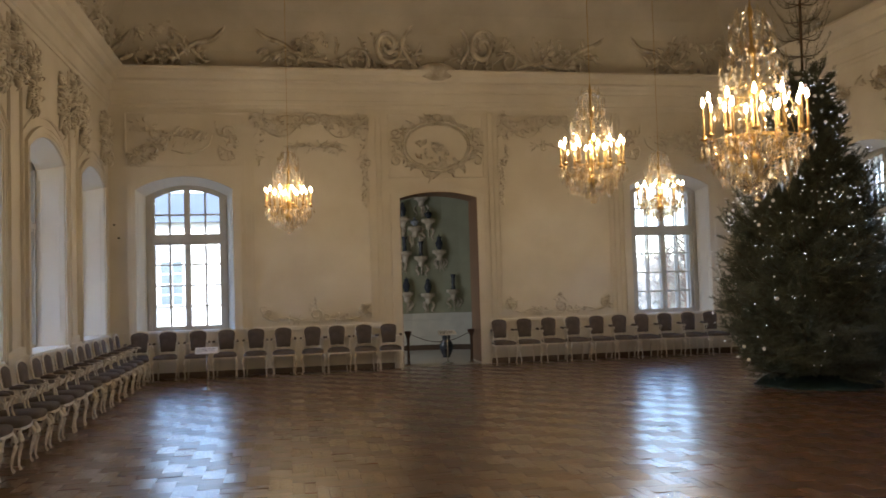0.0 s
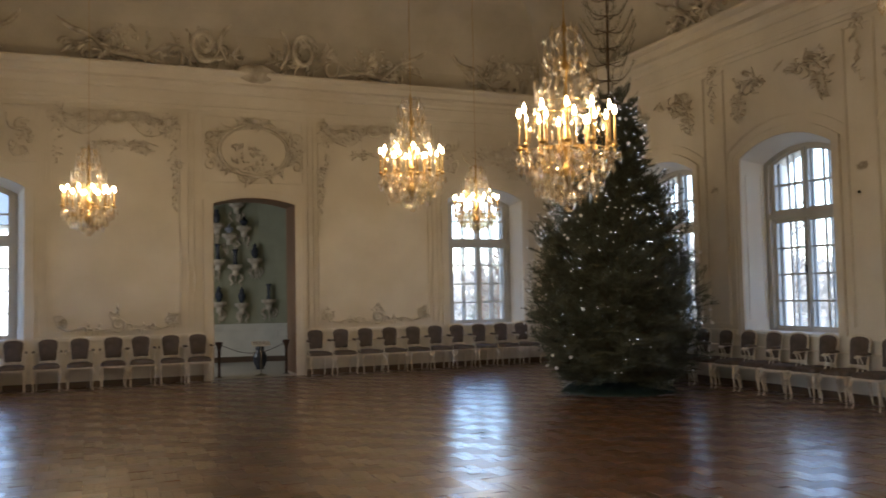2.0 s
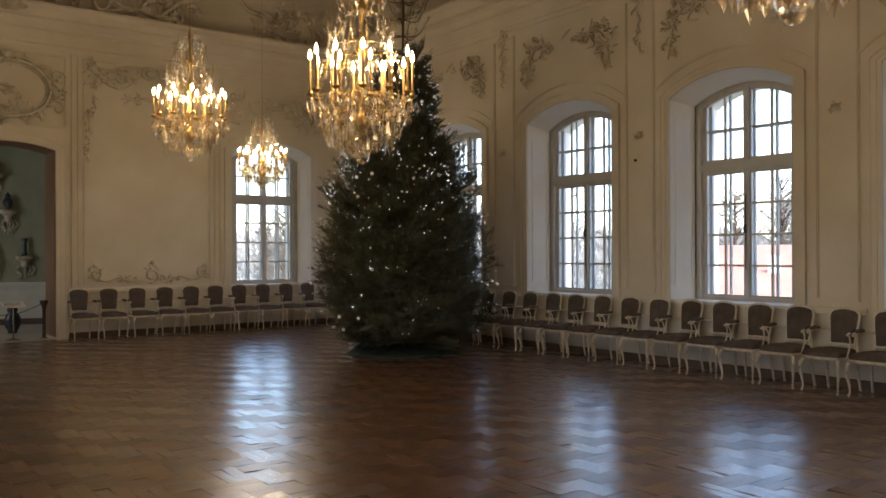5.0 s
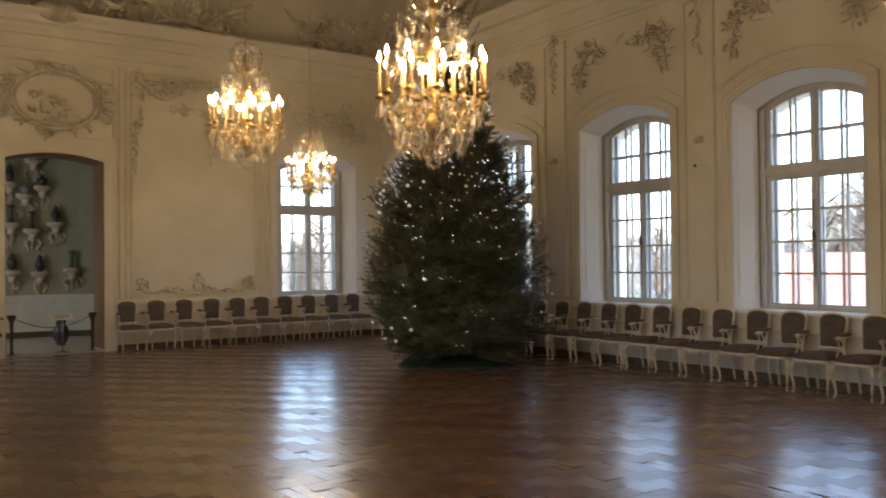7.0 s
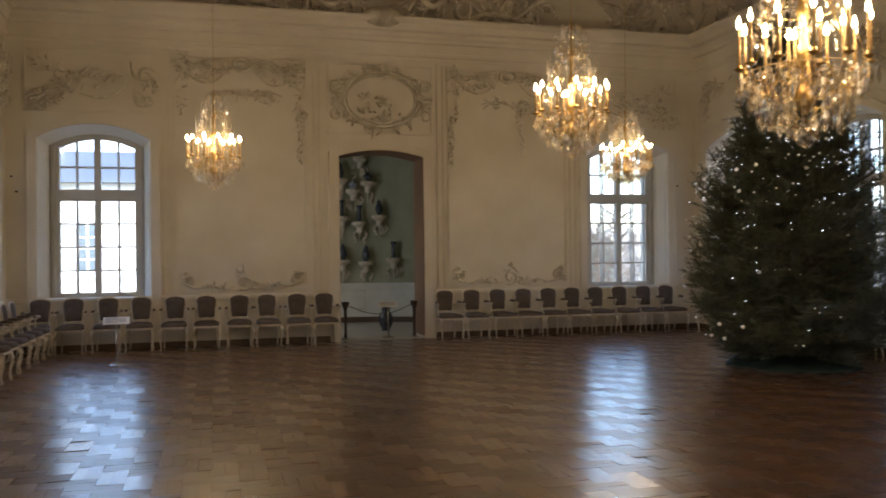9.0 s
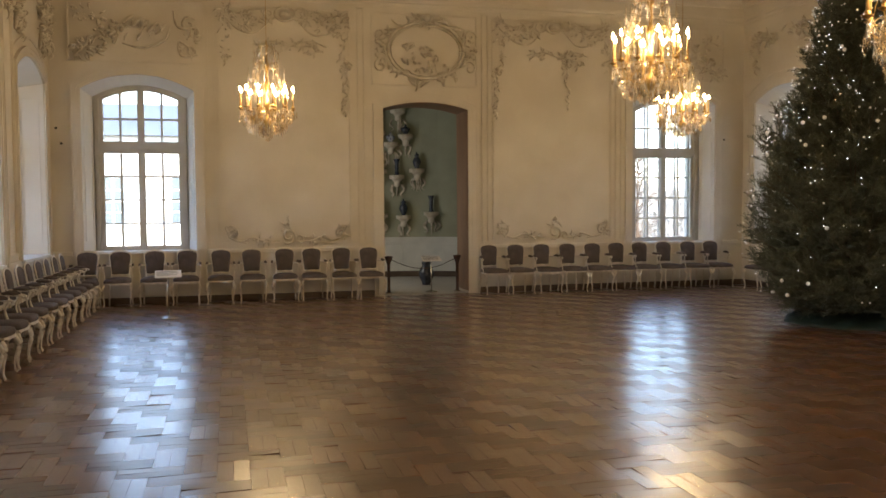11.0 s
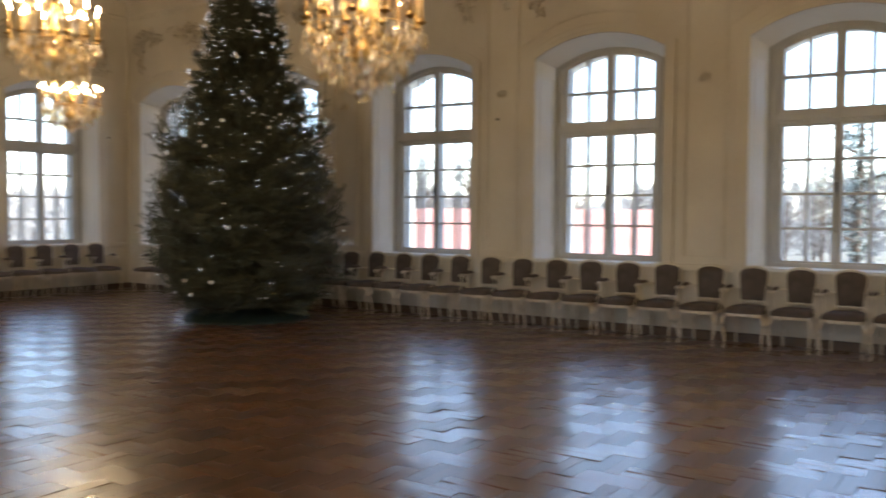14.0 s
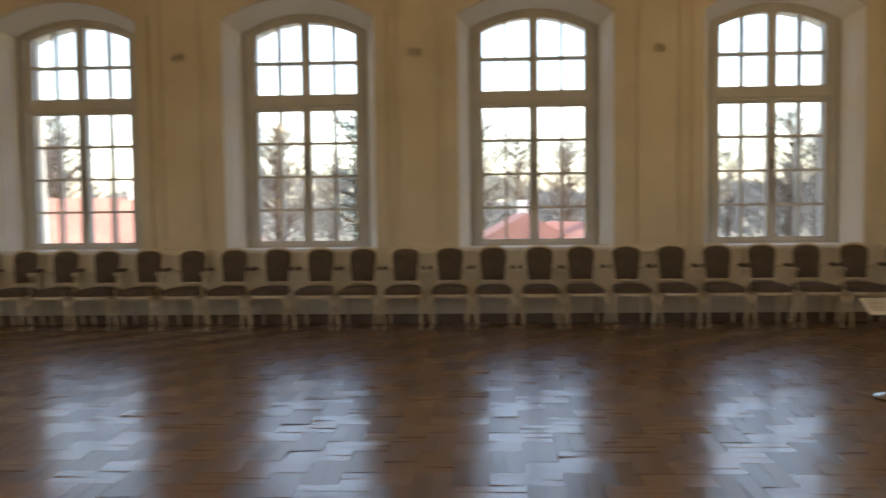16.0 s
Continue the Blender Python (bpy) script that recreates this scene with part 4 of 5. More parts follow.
# ---- sign stands ----
def sign_stand(x, y, rz, height=0.66, label="steel stand with a small tilted white information board"):
    ob = thing("sign_stand", label, "sign", "sign stands", at=(x, y, FLOOR), rz=rz)
    bm = bmesh.new()
    lathe(bm, [(0.0, 0.001), (0.125, 0.001), (0.13, 0.008), (0.115, 0.018), (0.05, 0.03), (0.022, 0.045), (0.014, 0.06), (0.0, 0.06)], 24)
    part("base_plate", bm, STEEL, ob, smooth=True)
    bm = bmesh.new()
    sweep(bm, [(0, 0, 0.05), (0, 0, height)], 0.011, 10)
    lathe(bm, [(0.0, 0), (0.02, 0), (0.02, 0.03), (0.0, 0.03)], 10, (0, 0, height - 0.03))
    part("pole", bm, STEEL, ob, smooth=True)
    tilt = pose(0, 0, height + 0.012, 22)
    board = part("board", bevelled(-0.19, -0.12, -0.006, 0.19, 0.12, 0.006, 0.003), BOARD, ob, "white board with small print", m=tilt)
    bm = bmesh.new()
    for k in range(9):
        w = 0.15 if k % 4 else 0.09
        box(bm, -0.165, 0.088 - 0.02 * k, 0.0065, -0.165 + 2 * w, 0.094 - 0.02 * k, 0.0072)
    part("print", bm, INK, board, "rows of small dark print")
    return ob


sign_stand(-1.39, 14.95, 4)
sign_stand(5.98, -1.06, -95)
sign_stand(3.30, 17.66, 2, 0.64)


# ---- barrier in the doorway ----
def post(x, y):
    ob = thing("barrier_post", "dark slim barrier post on a round steel foot in the doorway", "barrier", "barrier posts in the doorway", at=(x, y, FLOOR))
    bm = bmesh.new()
    lathe(bm, [(0.0, 0.001), (0.07, 0.001), (0.072, 0.012), (0.03, 0.03), (0.0, 0.032)], 20)
    part("foot", bm, STEEL, ob, smooth=True)
    bm = bmesh.new()
    lathe(bm, [(0.0, 0.03), (0.034, 0.03), (0.028, 0.10), (0.030, 0.55), (0.050, 0.62), (0.075, 0.68), (0.078, 0.71), (0.0, 0.72)], 14)
    part("shaft", bm, ROPE, ob, smooth=True)


post(2.46, 17.66)
post(3.82, 17.66)
bm = bmesh.new()
sweep(bm, smooth_line([(2.46, 17.66, 0.62), (2.85, 17.70, 0.46), (3.14, 17.70, 0.42), (3.45, 17.70, 0.46), (3.82, 17.66, 0.62)], 6), 0.007, 6)
solo("barrier_rope", bm, ROPE, "dark rope slung between the two barrier posts", "rope", smooth=True)


# ---- the porcelain room behind the doorway ----
RY = 21.6
bm = bmesh.new()
rim = []
for k in range(25):
    t = math.radians(-90 + 7.5 * k)
    rim.append([bm.verts.new((DOOR_X + (3.2 + o) * math.sin(t), YN + THICK + (3.55 + o) * math.cos(t), z)) for o, z in ((0, -0.2), (0, 4.6), (0.1, 4.6), (0.1, -0.2))])
for p, q in zip(rim, rim[1:]):
    for i in range(4):
        bm.faces.new((p[i], p[(i + 1) % 4], q[(i + 1) % 4], q[i]))
bmesh.ops.recalc_face_normals(bm, faces=bm.faces[:])
solo("wall_cabinet", bm, CELADON, "rounded pale green wall of the porcelain room", "wall", "structure")
bm = bmesh.new()
box(bm, DOOR_X - 3.5, YN + THICK, 4.6, DOOR_X + 3.5, RY + 0.4, 4.8)
solo("ceiling_cabinet", bm, CELADON, "pale ceiling of the porcelain room", "ceiling", "structure")
bm = bmesh.new()
box(bm, DOOR_X - 3.5, YN + THICK, -0.3, DOOR_X + 3.5, RY + 0.4, FLOOR)
box(bm, DOOR_X - DOOR_HALF, YN + 0.002, FLOOR - 0.011, DOOR_X + DOOR_HALF, YN + THICK, FLOOR)
solo("floor_cabinet", bm, STONE, "pale stone floor of the porcelain room", "floor", "structure")
bm = bmesh.new()
for s in (-1, 1):
    x = DOOR_X + s * DOOR_HALF
    box(bm, min(x, x - s * 0.012), YN + 0.01, 0, max(x, x - s * 0.012), YN + THICK - 0.01, DOOR_SPRING)
a, b = arch(DOOR_HALF, DOOR_SPRING, DOOR_CROWN), arch(DOOR_HALF - 0.012, DOOR_SPRING - 0.002, DOOR_CROWN - 0.012)
for (p, q), (r, t) in zip(zip(a, a[1:]), zip(b, b[1:])):
    extrude_poly(bm, [(DOOR_X + u, v) for u, v in (p, q, t, r)], -0.01, -THICK + 0.01, WALLS["north"])
bmesh.ops.recalc_face_normals(bm, faces=bm.faces[:])
solo("door_1", bm, JAMB, "brown wooden lining of the open doorway", "doorway", "structure")
# Added fill lamp that brightens the porcelain room; no window is built there.
wash = new("cabinet_fill", bpy.data.lights.new("cabinet_fill", "AREA"))
wash.data.energy, wash.data.size, wash.data.size_y, wash.data.shape, wash.data.color = 5, 1.3, 2.4, "RECTANGLE", (1.0, 0.97, 0.90)
wash.matrix_world = look((DOOR_X - 2.75, 19.0, 2.0), (DOOR_X + 1.0, 20.5, 1.6))

# white dado with a low console
bm = bmesh.new()
for k in range(24):
    a, b = math.radians(-90 + 7.5 * k), math.radians(-90 + 7.5 * (k + 1))
    for (rr, z0, z1) in ((0.04, FLOOR, 0.80), (0.07, 0.80, 0.84), (0.10, 0.84, 0.90), (0.06, 0.09, 0.20)):
        p = [(DOOR_X + (3.2 - rr) * math.sin(t), YN + THICK + (3.55 - rr) * math.cos(t)) for t in (a, b)]
        q = [(DOOR_X + 3.19 * math.sin(t), YN + THICK + 3.54 * math.cos(t)) for t in (a, b)]
        lo = [bm.verts.new((x, y, z0)) for x, y in (p[0], p[1], q[1], q[0])]
        hi = [bm.verts.new((x, y, z1)) for x, y in (p[0], p[1], q[1], q[0])]
        for i in range(4):
            bm.faces.new((lo[i], lo[(i + 1) % 4], hi[(i + 1) % 4], hi[i]))
        bm.faces.new(hi)
bmesh.ops.recalc_face_normals(bm, faces=bm.faces[:])
solo("baseboard_cabinet", bm, CABINET_WHITE, "white panelled dado of the porcelain room", "moulding", "structure")

bm = bmesh.new()
for k in range(24):
    a, b = math.radians(-90 + 7.5 * k), math.radians(-90 + 7.5 * (k + 1))
    rim = [[bm.verts.new((DOOR_X + (3.2 - rr) * math.sin(t), YN + THICK + (3.55 - rr) * math.cos(t), z)) for t in (a, b)] for rr, z in ((0.075, FLOOR), (0.075, 0.075), (0.041, 0.088))]
    for p, q in zip(rim, rim[1:]):
        bm.faces.new((p[0], p[1], q[1], q[0]))
solo("baseboard_cabinet", bm, SKIRTING, "dark wooden skirting of the porcelain room", "moulding", "structure")
# fluted panels of the dado
for u in (-1.9, -0.95, 0.0, 0.95, 1.9):
    p, q = u / 3.4 - 0.13, u / 3.4 + 0.13
    bm = bmesh.new()
    line = [(p + (q - p) * k / 6, 0.72) for k in range(7)] + [(q, 0.28)] + [(q + (p - q) * k / 6, 0.28) for k in range(7)] + [(p, 0.72)]
    sweep(bm, [(DOOR_X + 3.155 * math.sin(t), YN + THICK + 3.505 * math.cos(t), z) for t, z in line], 0.014, 5)
    solo("trim_cabinet", bm, CABINET_WHITE, "raised moulding round a panel of the white dado", "moulding", "structure")


def curved_wall(u, z):
    """Place and turn on the rounded wall, u metres along it from the middle."""
    a = u / 3.4
    return Vector((DOOR_X + 3.2 * math.sin(a), YN + THICK + 3.55 * math.cos(a), z)), -math.degrees(a)


def bracket(u, z, w=0.36):
    p, a = curved_wall(u, z)
    ob = thing("wall_bracket", "white stucco bracket on the green wall", "bracket", "brackets for vases", at=p, rz=a)
    bm = bmesh.new()
    lathe(bm, [(0.0, -0.28), (0.04, -0.275), (0.07, -0.25), (0.075, -0.20), (0.07, -0.16), (0.11, -0.12), (0.13, -0.09), (w / 2, -0.085), (w / 2, 0.0), (0.0, 0.0)], 16, (0, -0.17, 0))
    part("shelf", bm, STUCCO, ob, smooth=True)
    rnd = random.Random(int(u * 100) + int(z * 10))
    for k in range(6):
        x = rnd.uniform(-0.16, 0.16)
        bm = bmesh.new()
        sweep(bm, smooth_line([(x * 0.9, -0.03, -0.22), (x * 1.3, -0.06, -0.34), (x * 0.7, -0.05, -0.44), (x * 1.2, -0.03, -0.52 + rnd.uniform(-0.06, 0.06))], 4), [0.022, 0.022, 0.022, 0.022, 0.021, 0.020, 0.019, 0.017, 0.015, 0.013, 0.011, 0.009, 0.007], 5)
        part("scroll", bm, STUCCO, ob, smooth=True)
    return p, a


VASES = {
    "jar": [(0.0, 0.0), (0.055, 0.0), (0.05, 0.02), (0.085, 0.10), (0.10, 0.17), (0.07, 0.25), (0.045, 0.28), (0.06, 0.30), (0.055, 0.33), (0.015, 0.36), (0.012, 0.39), (0.0, 0.40)],
    "beaker": [(0.0, 0.0), (0.065, 0.0), (0.055, 0.03), (0.045, 0.12), (0.05, 0.2), (0.045, 0.28), (0.075, 0.38), (0.07, 0.385), (0.0, 0.36)],
    "bowl": [(0.0, 0.0), (0.06, 0.0), (0.05, 0.03), (0.10, 0.09), (0.11, 0.14), (0.06, 0.17), (0.02, 0.20), (0.025, 0.23), (0.0, 0.25)],
}
for u, z, kind, mat in ((-0.70, 1.46, "jar", PORCELAIN), (-0.16, 1.46, "jar", PORCELAIN), (0.46, 1.42, "jar", PORCELAIN), (1.19, 1.50, "beaker", PORCELAIN), (-0.62, 2.42, "beaker", PORCELAIN), (-0.18, 2.50, "beaker", PORCELAIN), (0.29, 2.37, "beaker", PORCELAIN),
                        (0.82, 2.52, "jar", PORCELAIN), (-0.58, 3.16, "bowl", PALE_PORCELAIN), (-0.21, 3.39, "jar", PORCELAIN), (0.13, 3.14, "bowl", PALE_PORCELAIN), (0.53, 3.33, "bowl", PORCELAIN), (0.33, 3.92, "bowl", PALE_PORCELAIN), (-1.10, 2.46, "jar", PORCELAIN)):
    p, a = bracket(u, z)
    bm = bmesh.new()
    lathe(bm, VASES[kind], 18)
    out = Matrix.Rotation(math.radians(a), 3, "Z") @ Vector((0, -0.16, 0.001))
    solo("vase", bm, mat, "dark glazed porcelain vase standing on a wall bracket" if mat is PORCELAIN else "blue and white porcelain bowl standing on a wall bracket", "vase", group="porcelain on the brackets", smooth=True, m=pose(p.x + out.x, p.y + out.y, p.z + 0.001))
# large jar on the floor behind the barrier
bm = bmesh.new()
lathe(bm, [(r * 1.7, z * 1.5) for r, z in VASES["jar"]], 20)
solo("floor_jar", bm, PORCELAIN, "large dark lidded porcelain jar standing on the floor", "vase", smooth=True, m=pose(3.56, 19.2, FLOOR))


# ---- stucco reliefs: local x along the wall, y up, z out of it ----
def scroll(bm, c, size, start, turns, hand, r, z=0.02):
    """A C-scroll winding inwards."""
    n = int(14 * turns) + 4
    pts, rad = [], []
    for k in range(n + 1):
        t = k / n
        q = size * (1 - 0.78 * t)
        a = start + hand * 2 * math.pi * turns * t
        pts.append((c[0] + q * math.cos(a), c[1] + q * math.sin(a), z))
        rad.append(0.75 * r * (0.45 + 0.75 * math.sin(math.pi * (0.1 + 0.8 * t))))
    sweep(bm, pts, rad, 6, 1.1, (0, 0, 1))


def leaf(bm, p, ang, ln, w, bend=0.5, z=0.015):
    pts, rad = [], []
    x, y, a = p[0], p[1], ang
    for k in range(7):
        t = k / 6
        pts.append((x, y, z + 0.03 * math.sin(math.pi * t)))
        rad.append(w * (0.25 + 0.9 * math.sin(math.pi * min(1, t * 0.9 + 0.08))))
        x, y, a = x + ln / 6 * math.cos(a), y + ln / 6 * math.sin(a), a + bend / 6
    sweep(bm, pts, rad, 6, 0.55, (0, 0, 1))


def curve(bm, pts, r, z=0.02):
    line = smooth_line([(x, y, z) for x, y in pts], 6)
    n = len(line)
    sweep(bm, line, [0.7 * r * (0.55 + 0.6 * math.sin(math.pi * k / (n - 1))) for k in range(n)], 6, 1.0, (0, 0, 1))


def spray(bm, rnd, c, w, h, n, big=0.09):
    """Leaves and buds heaped in an oval."""
    big *= 0.68
    for k in range(int(1.8 * n)):
        a = rnd.uniform(0, 2 * math.pi)
        q = math.sqrt(rnd.random())
        p = (c[0] + w * q * math.cos(a), c[1] + h * q * math.sin(a))
        if rnd.random() < 0.72:
            leaf(bm, p, a + rnd.uniform(-0.9, 0.9), big * rnd.uniform(1.2, 2.8), big * rnd.uniform(0.16, 0.34), rnd.uniform(-1.6, 1.6), rnd.uniform(0.01, 0.05))
        else:
            blob(bm, (p[0], p[1], rnd.uniform(0.01, 0.04)), (big * rnd.uniform(0.22, 0.5), big * rnd.uniform(0.2, 0.42), 0.045), a, 0.01)


def lumps(bm, rnd, c, s, n=9):
    """A rounded group of plain shapes, as a worn carving seen from afar."""
    for k in range(int(1.7 * n)):
        p = (c[0] + s * rnd.uniform(-0.9, 0.9), c[1] + s * rnd.uniform(-0.5, 0.6))
        blob(bm, (p[0], p[1], 0.02), (s * rnd.uniform(0.08, 0.24), s * rnd.uniform(0.05, 0.12), 0.05), rnd.uniform(0, 3.1), 0.02, 2)


def wall_relief(side, u, v, build, label, name="stucco_relief", mat=None, m=None, seed=0, size=1.0):
    bm = bmesh.new()
    build(bm, random.Random(seed))
    for q in bm.verts:
        q.co.z = max(q.co.z * (2.2 if name == "ceiling_relief" else 1.6), -0.01)
    solo(name, bm, mat or STUCCO, label, "relief", smooth=True, m=(m or SEEN[side](u, v)) @ Matrix.Diagonal((size, size * (1.3 if name == "ceiling_relief" else 1.0), 1, 1)))


def medallion(bm, rnd):
    ring = lambda a, b, r, z: sweep(bm, [(a * math.cos(t), b * math.sin(t), z) for t in (2 * math.pi * k / 40 for k in range(41))], r, 6, 1.0, (0, 0, 1))
    ring(0.72, 0.52, 0.030, 0.03)
    ring(0.66, 0.465, 0.014, 0.02)
    for k in range(34):
        t = 2 * math.pi * k / 34
        x, y = 0.76 * math.cos(t), 0.56 * math.sin(t)
        leaf(bm, (x, y), t + rnd.choice((-1, 1)) * rnd.uniform(0.8, 1.5), rnd.uniform(0.14, 0.26), rnd.uniform(0.02, 0.035), rnd.uniform(-1.5, 1.5))
    lumps(bm, rnd, (-0.16, -0.10), 0.34, 12)
    lumps(bm, rnd, (0.2, -0.22), 0.28, 9)
    spray(bm, rnd, (0.05, -0.46), 0.5, 0.10, 18, 0.08)
    spray(bm, rnd, (0.0, 0.56), 0.22, 0.08, 12, 0.08)
    blob(bm, (0.0, 0.60, 0.06), (0.09, 0.075, 0.06), 0, 0.01, 2)
    for s in (-1, 1):
        scroll(bm, (s * 0.86, 0.28), 0.13, 0, 1.2, s, 0.022)
        scroll(bm, (s * 0.86, -0.30), 0.12, 2, 1.1, -s, 0.02)
        spray(bm, rnd, (s * 0.88, 0.02), 0.07, 0.26, 10, 0.07)


def top_garland(w):
    def build(bm, rnd):
        sweep(bm, [(0.17 * math.cos(t), 0.12 * math.sin(t), 0.04) for t in (2 * math.pi * k / 24 for k in range(25))], 0.022, 6)
        blob(bm, (0, 0, 0.02), (0.10, 0.07, 0.05), 0, 0.01, 2)
        for s in (-1, 1):
            scroll(bm, (s * 0.27, 0.0), 0.13, 0.5, 1.3, s, 0.022)
            curve(bm, [(s * 0.3, 0.10), (s * 0.55, 0.06), (s * 0.8, -0.02), (s * w * 0.93, 0.07)], 0.022)
            curve(bm, [(s * 0.25, -0.12), (s * 0.5, -0.34), (s * 0.8, -0.30), (s * w * 0.95, -0.05)], 0.02)
            spray(bm, rnd, (s * 0.45, -0.06), 0.16, 0.10, 12, 0.08)
            spray(bm, rnd, (s * 0.72, -0.16), 0.16, 0.14, 14, 0.08)
            spray(bm, rnd, (s * w * 0.9, -0.10), 0.12, 0.24, 16, 0.08)
            spray(bm, rnd, (s * w * 0.93, -0.62), 0.06, 0.26, 11, 0.06)
            spray(bm, rnd, (s * 0.30, -0.52), 0.20, 0.05, 8, 0.07)
        curve(bm, [(-0.55, -0.55), (-0.2, -0.48), (0.1, -0.56), (0.45, -0.46), (0.75, -0.55)], 0.018)
        spray(bm, rnd, (0.5, -0.62), 0.12, 0.12, 9, 0.07)
        spray(bm, rnd, (0.0, -0.58), 0.5, 0.06, 14, 0.06)
    return build


def foot_rocaille(w):
    def build(bm, rnd):
        scroll(bm, (0.02, 0.12), 0.15, 4.2, 1.4, 1, 0.026)
        scroll(bm, (0.22, 0.05), 0.09, 3.0, 1.2, -1, 0.018)
        spray(bm, rnd, (0.0, 0.30), 0.06, 0.12, 8, 0.07)
        for s in (-1, 1):
            curve(bm, [(s * 0.12, 0.04), (s * 0.4, 0.02), (s * 0.6, 0.09), (s * 0.82, 0.02)], 0.022)
            curve(bm, [(s * 0.7, 0.0), (s * (w - 0.2), 0.07), (s * (w - 0.06), 0.28), (s * (w - 0.18), 0.30)], 0.022)
            scroll(bm, (s * (w - 0.17), 0.17), 0.11, 1.0, 1.3, s, 0.02)
            spray(bm, rnd, (s * (w - 0.14), 0.20), 0.09, 0.12, 8, 0.06)
            spray(bm, rnd, (s * 0.45, 0.06), 0.22, 0.05, 8, 0.06)
    return build


def over_window(mirror):
    def build(bm, rnd):
        s = mirror
        lumps(bm, rnd, (-0.42 * s, 0.02), 0.30, 14)
        lumps(bm, rnd, (-0.62 * s, -0.18), 0.22, 8)
        curve(bm, [(-0.9 * s, -0.36), (-0.6 * s, -0.10), (-0.2 * s, 0.10), (0.1 * s, 0.06)], 0.03)
        curve(bm, [(-0.2 * s, -0.16), (0.1 * s, -0.22), (0.4 * s, -0.10), (0.5 * s, 0.10)], 0.026)
        curve(bm, [(0.55 * s, 0.36), (0.62 * s, 0.12), (0.9 * s, 0.10), (0.86 * s, -0.10)], 0.034)
        curve(bm, [(0.80 * s, -0.20), (0.62 * s, -0.10), (0.66 * s, -0.32), (0.9 * s, -0.30)], 0.028)
        scroll(bm, (0.78 * s, 0.16), 0.13, 0.6, 1.2, s, 0.028)
        spray(bm, rnd, (-0.75 * s, -0.26), 0.22, 0.12, 14, 0.09)
        spray(bm, rnd, (0.05 * s, 0.06), 0.30, 0.12, 14, 0.07)
        spray(bm, rnd, (-0.72 * s, 0.26), 0.22, 0.08, 8, 0.07)
        spray(bm, rnd, (0.78 * s, -0.14), 0.14, 0.18, 10, 0.08)
        for k in range(5):
            leaf(bm, (-0.2 * s + 0.12 * k * s, 0.12 - 0.03 * k), 0.6 * s, 0.22, 0.025, 0.4)
    return build


def side_cluster(heavy):
    def build(bm, rnd):
        n = 2 if heavy else 1
        lumps(bm, rnd, (0.0, 0.18), 0.22, 8 * n)
        spray(bm, rnd, (0.0, 0.0), 0.22, 0.42, 22 * n, 0.10)
        scroll(bm, (0.10, -0.32), 0.12, 1.0, 1.2, 1, 0.026)
        scroll(bm, (-0.12, 0.42), 0.11, 2.0, 1.2, -1, 0.026)
        curve(bm, [(-0.22, -0.40), (-0.05, -0.1), (0.14, 0.2), (0.02, 0.5)], 0.032)
    return build


def arch_relief(bm, rnd):
    """Worn sprays and figures spread thinly above a window arch."""
    for s in (-1, 1):
        spray(bm, rnd, (s * 0.86, -0.10), 0.12, 0.34, 22, 0.085)
        lumps(bm, rnd, (s * 0.70, 0.22), 0.17, 9)
        curve(bm, [(s * 0.92, -0.42), (s * 0.84, -0.05), (s * 0.66, 0.16), (s * 0.36, 0.20)], 0.020)
        curve(bm, [(s * 0.56, 0.38), (s * 0.50, 0.16), (s * 0.60, -0.02), (s * 0.44, -0.06)], 0.018)
        scroll(bm, (s * 0.42, 0.10), 0.09, 0.6, 1.2, s, 0.018)
        spray(bm, rnd, (s * 0.40, 0.14), 0.22, 0.10, 9, 0.075)
    leaf(bm, (-0.1, 0.2), 0.3, 0.24, 0.018, 0.6)


def drop_ornament(bm, rnd):
    scroll(bm, (0.06, 0.30), 0.08, 0.5, 1.2, 1, 0.018)
    scroll(bm, (-0.07, 0.26), 0.07, 2.0, 1.2, -1, 0.016)
    for k in range(16):
        leaf(bm, (rnd.uniform(-0.05, 0.05), 0.25 - 0.05 * k), rnd.uniform(-2.4, -0.7), rnd.uniform(0.07, 0.13), 0.016, rnd.uniform(-1, 1))
    blob(bm, (0, 0.36, 0.03), (0.05, 0.045, 0.04), 0, 0.01, 1)


def worn_patch(bm, rnd):
    curve(bm, [(-0.18, -0.10), (-0.05, 0.08), (0.08, 0.02), (0.16, 0.12)], 0.016)
    scroll(bm, (0.1, -0.06), 0.08, 1.0, 1.1, 1, 0.014)
    spray(bm, rnd, (0, 0), 0.16, 0.12, 9, 0.06)


wall_relief("north", DOOR_X, 4.52, medallion, "oval stucco medallion with leaves over the doorway", seed=1)
wall_relief("north", 0.53, 5.06, top_garland(1.12), "stucco garland with a shell cartouche under the cornice", seed=2)
wall_relief("north", 5.67, 5.06, top_garland(1.18), "stucco garland with a shell cartouche under the cornice", seed=3)
wall_relief("north", 0.53, 0.98, foot_rocaille(1.14), "low stucco scrollwork above the dado rail", seed=4)
wall_relief("north", 5.67, 0.98, foot_rocaille(1.2), "low stucco scrollwork above the dado rail", seed=5)
wall_relief("north", NORTH_X[0], 4.62, over_window(1), "stucco relief of rounded shapes and foliage over a window", seed=6, size=1.12)
wall_relief("north", NORTH_X[1], 4.62, over_window(-1), "stucco relief of rounded shapes and foliage over a window", seed=7, size=1.12)
wall_relief("north", 5.95, 4.05, drop_ornament, "hanging stucco leaf drop on the wall panel", seed=8)
for u in (1.62, 4.52):
    wall_relief("north", u, 3.86, drop_ornament, "hanging stucco leaf drop on the wall panel", seed=9)
